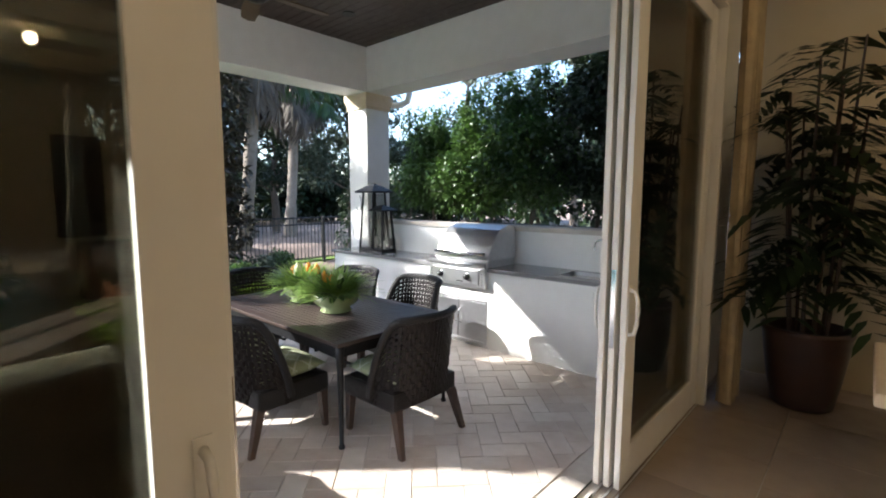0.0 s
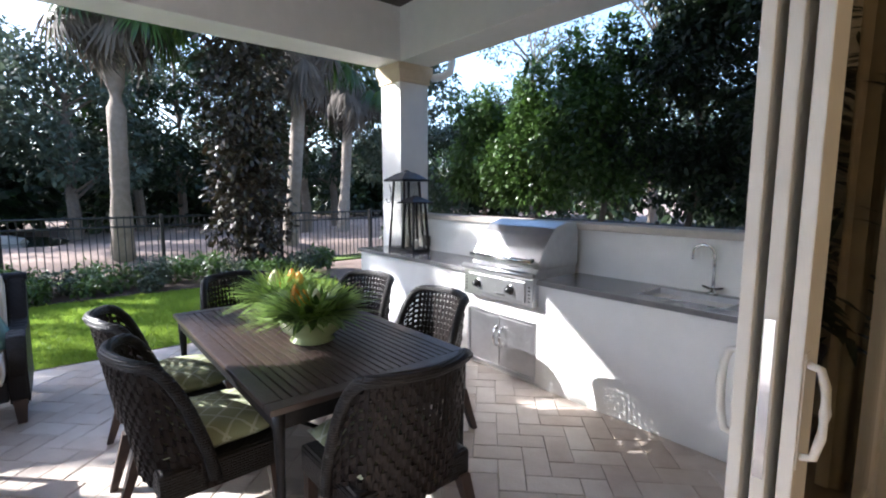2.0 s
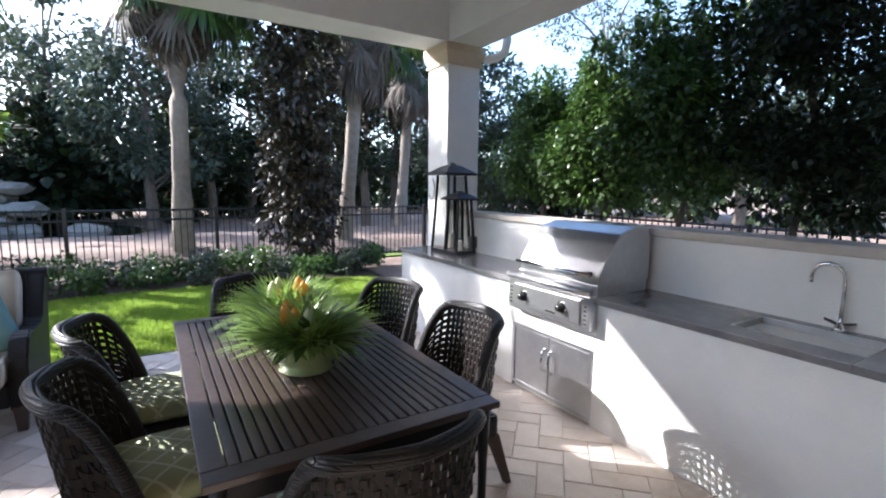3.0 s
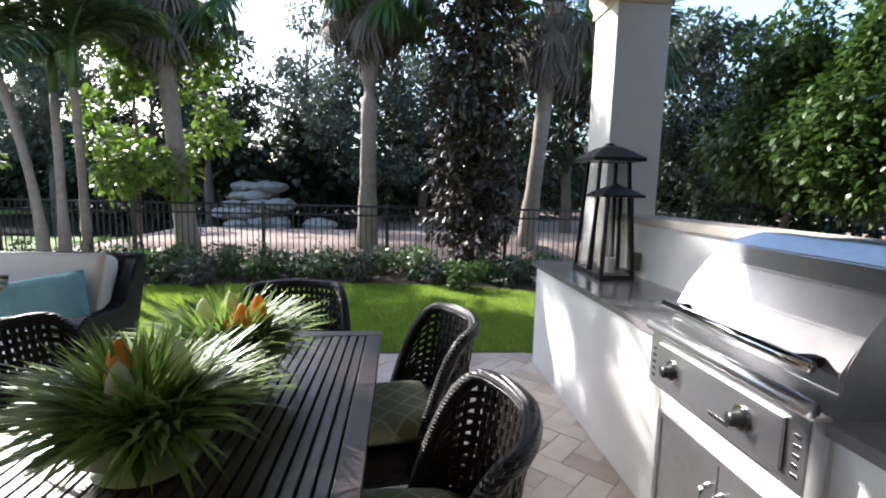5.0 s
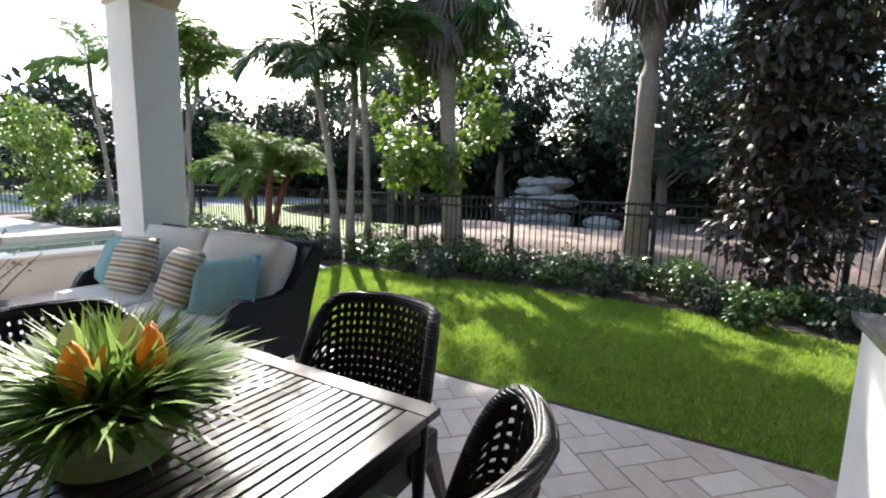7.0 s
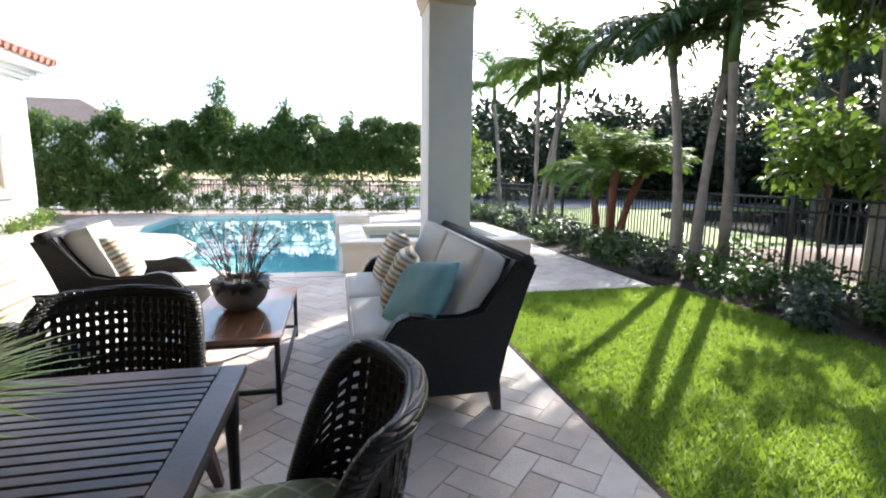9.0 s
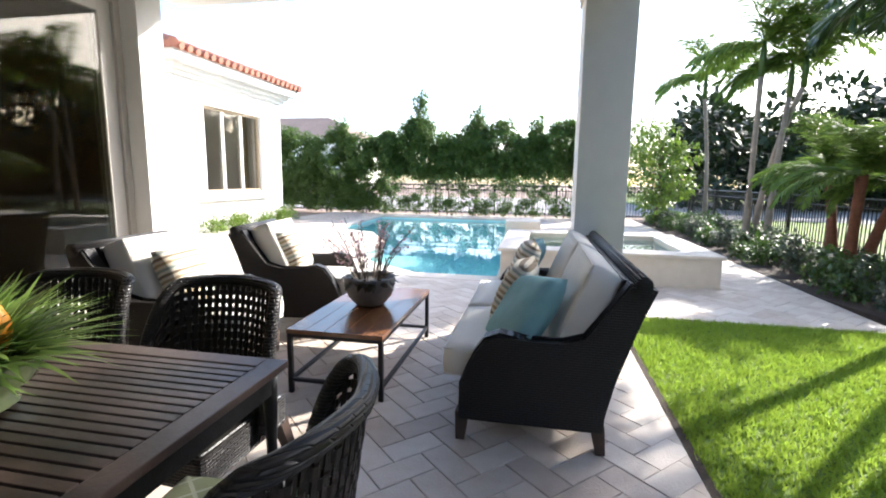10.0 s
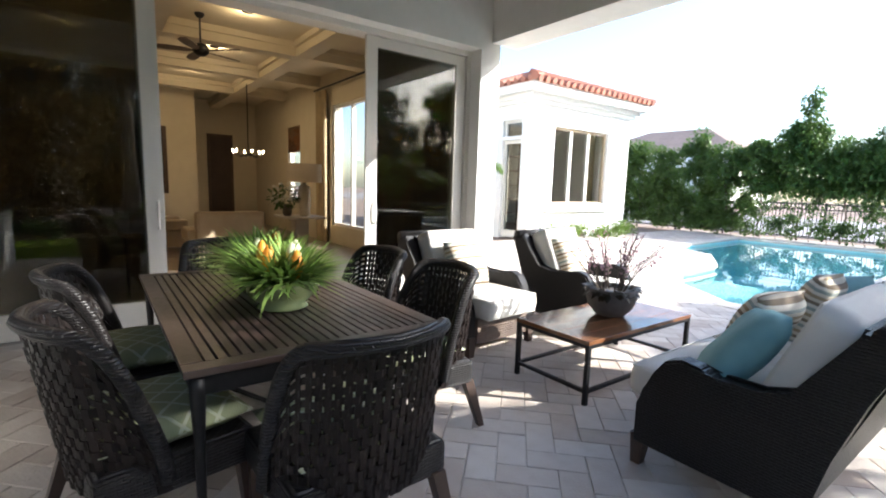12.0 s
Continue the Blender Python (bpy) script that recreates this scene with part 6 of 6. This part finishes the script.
for x, y, h in ((-24.0, -1.0, 9.0), (-26.0, -14.0, 8.0), (-23.5, 9.0, 8.0), (-24.0, -8.0, 6.5), (-23, 4.5, 7.0), (-21.0, 12.5, 8.5), (-20.0, 2.2, 6.2), (-21.5, -4.6, 7.6), (-22.0, -11.0, 7.0), (-27.0, -20.0, 8.5), (-17.5, 9.5, 7.4), (-16.0, 13.5, 7.0), (-25, 6.5, 9.5), (-29, -27, 8.5)):
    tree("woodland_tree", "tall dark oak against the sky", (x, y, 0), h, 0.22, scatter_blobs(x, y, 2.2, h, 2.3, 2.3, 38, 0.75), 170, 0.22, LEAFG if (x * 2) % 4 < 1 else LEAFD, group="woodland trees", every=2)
fb8 = []
for i in range(60):
    fb8.append((rng.uniform(-26, -12), -42 - 8 * rng.uniform(), rng.uniform(0.5, 5.0), rng.uniform(1.4, 2.2), rng.uniform(1.1, 1.7)))
for i in range(60):
    fb8.append((rng.uniform(-12, 30), -50 - 8 * rng.uniform(), rng.uniform(0.3, 2.6), rng.uniform(1.2, 2.0), rng.uniform(0.8, 1.2)))
tagged(quads("far_trees", *clumps(fb8, 170, 0.34, 0.5), LEAFM), "distant green trees beyond the road", "woodland", kind="stuff")

# pond and rock waterfall
struct("pond", prism(bmesh.new(), [(-20 + 5.5 * math.cos(a) , -6.5 + 8.5 * math.sin(a)) for a in np.linspace(0, 6.283, 33)[:-1]], -0.05, -0.02), POND, "dark pond water")
for i in range(34):
    a = rng.uniform(0, 1)
    tier = i % 5
    x, y = -20.4 - 0.3 * tier + rng.normal(0, 0.3), -2.6 + rng.normal(0, 1.0) * (1.15 - 0.2 * tier)
    s = rng.uniform(0.3, 0.6)
    b = bmesh.new()
    bmesh.ops.create_icosphere(b, subdivisions=2, radius=1)
    for v2 in b.verts:
        q = 1 + 0.28 * noise.noise(v2.co * 1.7 + Vector((i * 3.1, 0, 0)))
        v2.co = Vector((v2.co.x * s * q, v2.co.y * s * 1.3 * q, v2.co.z * s * 0.5 * q))
    o = part("boulder", b, ROCK, None, "", False, m=pose(x, y, tier * 0.36, 0, 0, i * 47))
    tagged(o, "pale weathered limestone boulder of the rock waterfall", "boulder", "waterfall rocks")

# low shrubs in the bed
i = 0
for row, xr in ((0, 0.08), (1, 0.5), (2, 0.95)):
    for k in range(24):
        y = 5.3 - k * 0.82 + row * 0.4
        e = -8.15 if 1.0 < y < 4 else (-7.9 if y < 1 else -7.75)
        x = e - xr - rng.uniform(0, 0.25)
        h = rng.uniform(0.28, 0.5)
        bl3 = scatter_blobs(x, y, 0.08, h, 0.3, 0.3, 9, 0.17, 0.2)
        tree("bed_shrub", "low glossy green shrub in the planting bed", (x, y, 0), h, 0.012, bl3, 60, 0.075, LEAFG if (k * 7 + row) % 3 == 0 else LEAFM, group="bed shrubs", aspect=0.55, every=2)
for k in range(9):
    x, y = 3.85 + 0.1 * math.sin(k), -6.6 - k * 0.5
    tree("bed_shrub", "low green shrub along the house wing", (x, y, 0), 0.4, 0.012, scatter_blobs(x, y, 0.06, 0.38, 0.26, 0.26, 8, 0.15), 60, 0.06, LEAFY, group="wing shrubs", every=2)

# lawn grass
n = 90000
gx, gy = rng.uniform(-8.15, -4.93, n), rng.uniform(-1.42, 5.6, n)
ok = (gx > np.interp(gy, [-1.42, 0.2, 1.4, 3.2, 4.4, 5.6], [-7.85, -7.95, -8.15, -8.15, -8.0, -7.55]))
gx, gy = gx[ok], gy[ok]
k = len(gx)
dz = np.stack([rng.normal(0, 0.5, k), rng.normal(0, 0.5, k), np.ones(k)], 1)
az = rng.uniform(0, 6.283, k)
p0 = np.stack([gx, gy, np.full(k, -0.02)], 1)
sv = np.stack([np.cos(az), np.sin(az), np.zeros(k)], 1) * 0.006
tip = p0 + dz * rng.uniform(0.03, 0.055, k)[:, None]
co2 = np.stack([p0 - sv, p0 + sv, tip], 1).reshape(-1, 3)
me = bpy.data.meshes.new("grass")
me.vertices.add(k * 3)
me.vertices.foreach_set("co", co2.ravel())
me.loops.add(k * 3)
me.loops.foreach_set("vertex_index", np.arange(k * 3, dtype=np.int32))
me.polygons.add(k)
me.polygons.foreach_set("loop_start", np.arange(0, k * 3, 3, dtype=np.int32))
me.update()
me.materials.append(GRASS)
tagged(new("grass", me), "short bright green lawn grass", "grass", kind="stuff")

# ---- paving pieces ----
S = 0.155


def in_poly(x, y, poly):
    c = False
    for (x0, y0), (x1, y1) in zip(poly, poly[1:] + poly[:1]):
        if (y0 > y) != (y1 > y) and x < (x1 - x0) * (y - y0) / (y1 - y0) + x0:
            c = not c
    return c


RECTS = [(-4.888, 0.03, -1.415, 4.665), (-7.58, 4.1, -2.99, -1.415), (-7.58, -6.545, -14.1, -2.99), (-6.545, -3.84, -14.1, -5.65), (-3.84, 4.1, -14.1, -2.99)]


def clip(poly, r):
    """The part of a convex outline inside a rectangle."""
    for ax, lim, sg in ((0, r[0], 1), (0, r[1], -1), (1, r[2], 1), (1, r[3], -1)):
        out = []
        for p, q in zip(poly, poly[1:] + poly[:1]):
            a, b = sg * (p[ax] - lim), sg * (q[ax] - lim)
            if a >= 0:
                out.append(p)
            if a * b < 0:
                f = a / (a - b)
                out.append((p[0] + (q[0] - p[0]) * f, p[1] + (q[1] - p[1]) * f))
        poly = out
        if len(poly) < 3:
            return []
    return poly


def paver_mesh(w, h, t=0.03):
    b = bmesh.new()
    g3 = 0.002
    lo = [(g3, g3), (w - g3, g3), (w - g3, h - g3), (g3, h - g3)]
    e = 0.003
    hi = [(g3 + e, g3 + e), (w - g3 - e, g3 + e), (w - g3 - e, h - g3 - e), (g3 + e, h - g3 - e)]
    a = [b.verts.new((x, y, -t)) for x, y in lo]
    m2 = [b.verts.new((x, y, -0.004)) for x, y in lo]
    c = [b.verts.new((x, y, 0.0)) for x, y in hi]
    b.faces.new(c)
    for q in range(4):
        b.faces.new((a[q], a[(q + 1) % 4], m2[(q + 1) % 4], m2[q]))
        b.faces.new((m2[q], m2[(q + 1) % 4], c[(q + 1) % 4], c[q]))
    me2 = bpy.data.meshes.new("paver")
    b.to_mesh(me2)
    b.free()
    me2.materials.append(STONE_TILE)
    return me2


PM = {0: paver_mesh(2 * S, S), 1: paver_mesh(S, 2 * S)}
R45 = Matrix.Rotation(math.pi / 4, 4, "Z")
tiles = []
for i in range(-86, 112):
    for j in range(-112, 86):
        k = (i - j) % 4
        if k == 0:
            tiles.append((i * S, j * S, 0))
        elif k == 3:
            tiles.append((i * S, j * S, 1))
patio = tagged(new("pavement"), "travertine herringbone patio paving", "paving", kind="structure")
near, rest, cut = [], [], []
for u, w, o in tiles:
    tw2, th2 = (2 * S, S) if o == 0 else (S, 2 * S)
    cor = [R45 @ Vector((u + a * tw2, w + b * th2, 0)) for a, b in ((0, 0), (1, 0), (1, 1), (0, 1))]
    cor = [(p.x, p.y) for p in cor]
    if any(in_poly(*p, POOL) for p in cor):
        continue
    for k, r in enumerate(RECTS):
        ins = [r[0] <= p[0] <= r[1] and r[2] <= p[1] <= r[3] for p in cor]
        if all(ins):
            q = Vector((*cor[0], 0))
            (near if k == 0 and 0.9 < cor[0][1] < 4.6 else rest).append((q, o))
            break
        c2 = clip(cor, r)
        if c2:
            cut.append(c2)
for q, o in near[:300]:
    t3 = new("paver", PM[o])
    t3.parent = patio
    t3.matrix_local = Matrix.Translation((q.x, q.y, rng.uniform(-0.002, 0.002))) @ R45
vs, fs = [], []
for q, o in near[300:] + rest:
    mt4 = Matrix.Translation((q.x, q.y, rng.uniform(-0.002, 0.002))) @ R45
    k = len(vs)
    vs += [tuple(mt4 @ v2.co) for v2 in PM[o].vertices]
    fs += [tuple(k + a for a in f.vertices) for f in PM[o].polygons]
for c2 in cut:
    mx, my = sum(p[0] for p in c2) / len(c2), sum(p[1] for p in c2) / len(c2)
    k, n = len(vs), len(c2)
    for z in (-0.03, 0.0):
        vs += [(mx + (x - mx) * 0.982, my + (y - my) * 0.982, z) for x, y in c2]
    fs.append(tuple(k + n + a for a in range(n)))
    fs += [(k + a, k + (a + 1) % n, k + n + (a + 1) % n, k + n + a) for a in range(n)]
tagged(raw("pavers", vs, fs, STONE_TILE, patio), kind="stuff")

inl = tagged(new("floor_tiles"), "warm limestone floor tiles indoors", "floor tiles", kind="structure")
for i in range(7):
    for j in range(14):
        x0, y0 = 0.37 + i * 0.61, -0.88 + j * 0.61 - (0.3 if i % 2 else 0)
        y1 = min(y0 + 0.605, 5.89)
        y0 = max(y0, -0.88)
        if y1 - y0 < 0.1:
            continue
        part("floor_tile", boxm(x0, x0 + 0.605, y0, y1, -0.02, 0.0), INTILE, inl)
struct("floor_far", boxm(4.65, 12.0, -0.88, 5.89, -0.011, -0.001), INTILE)
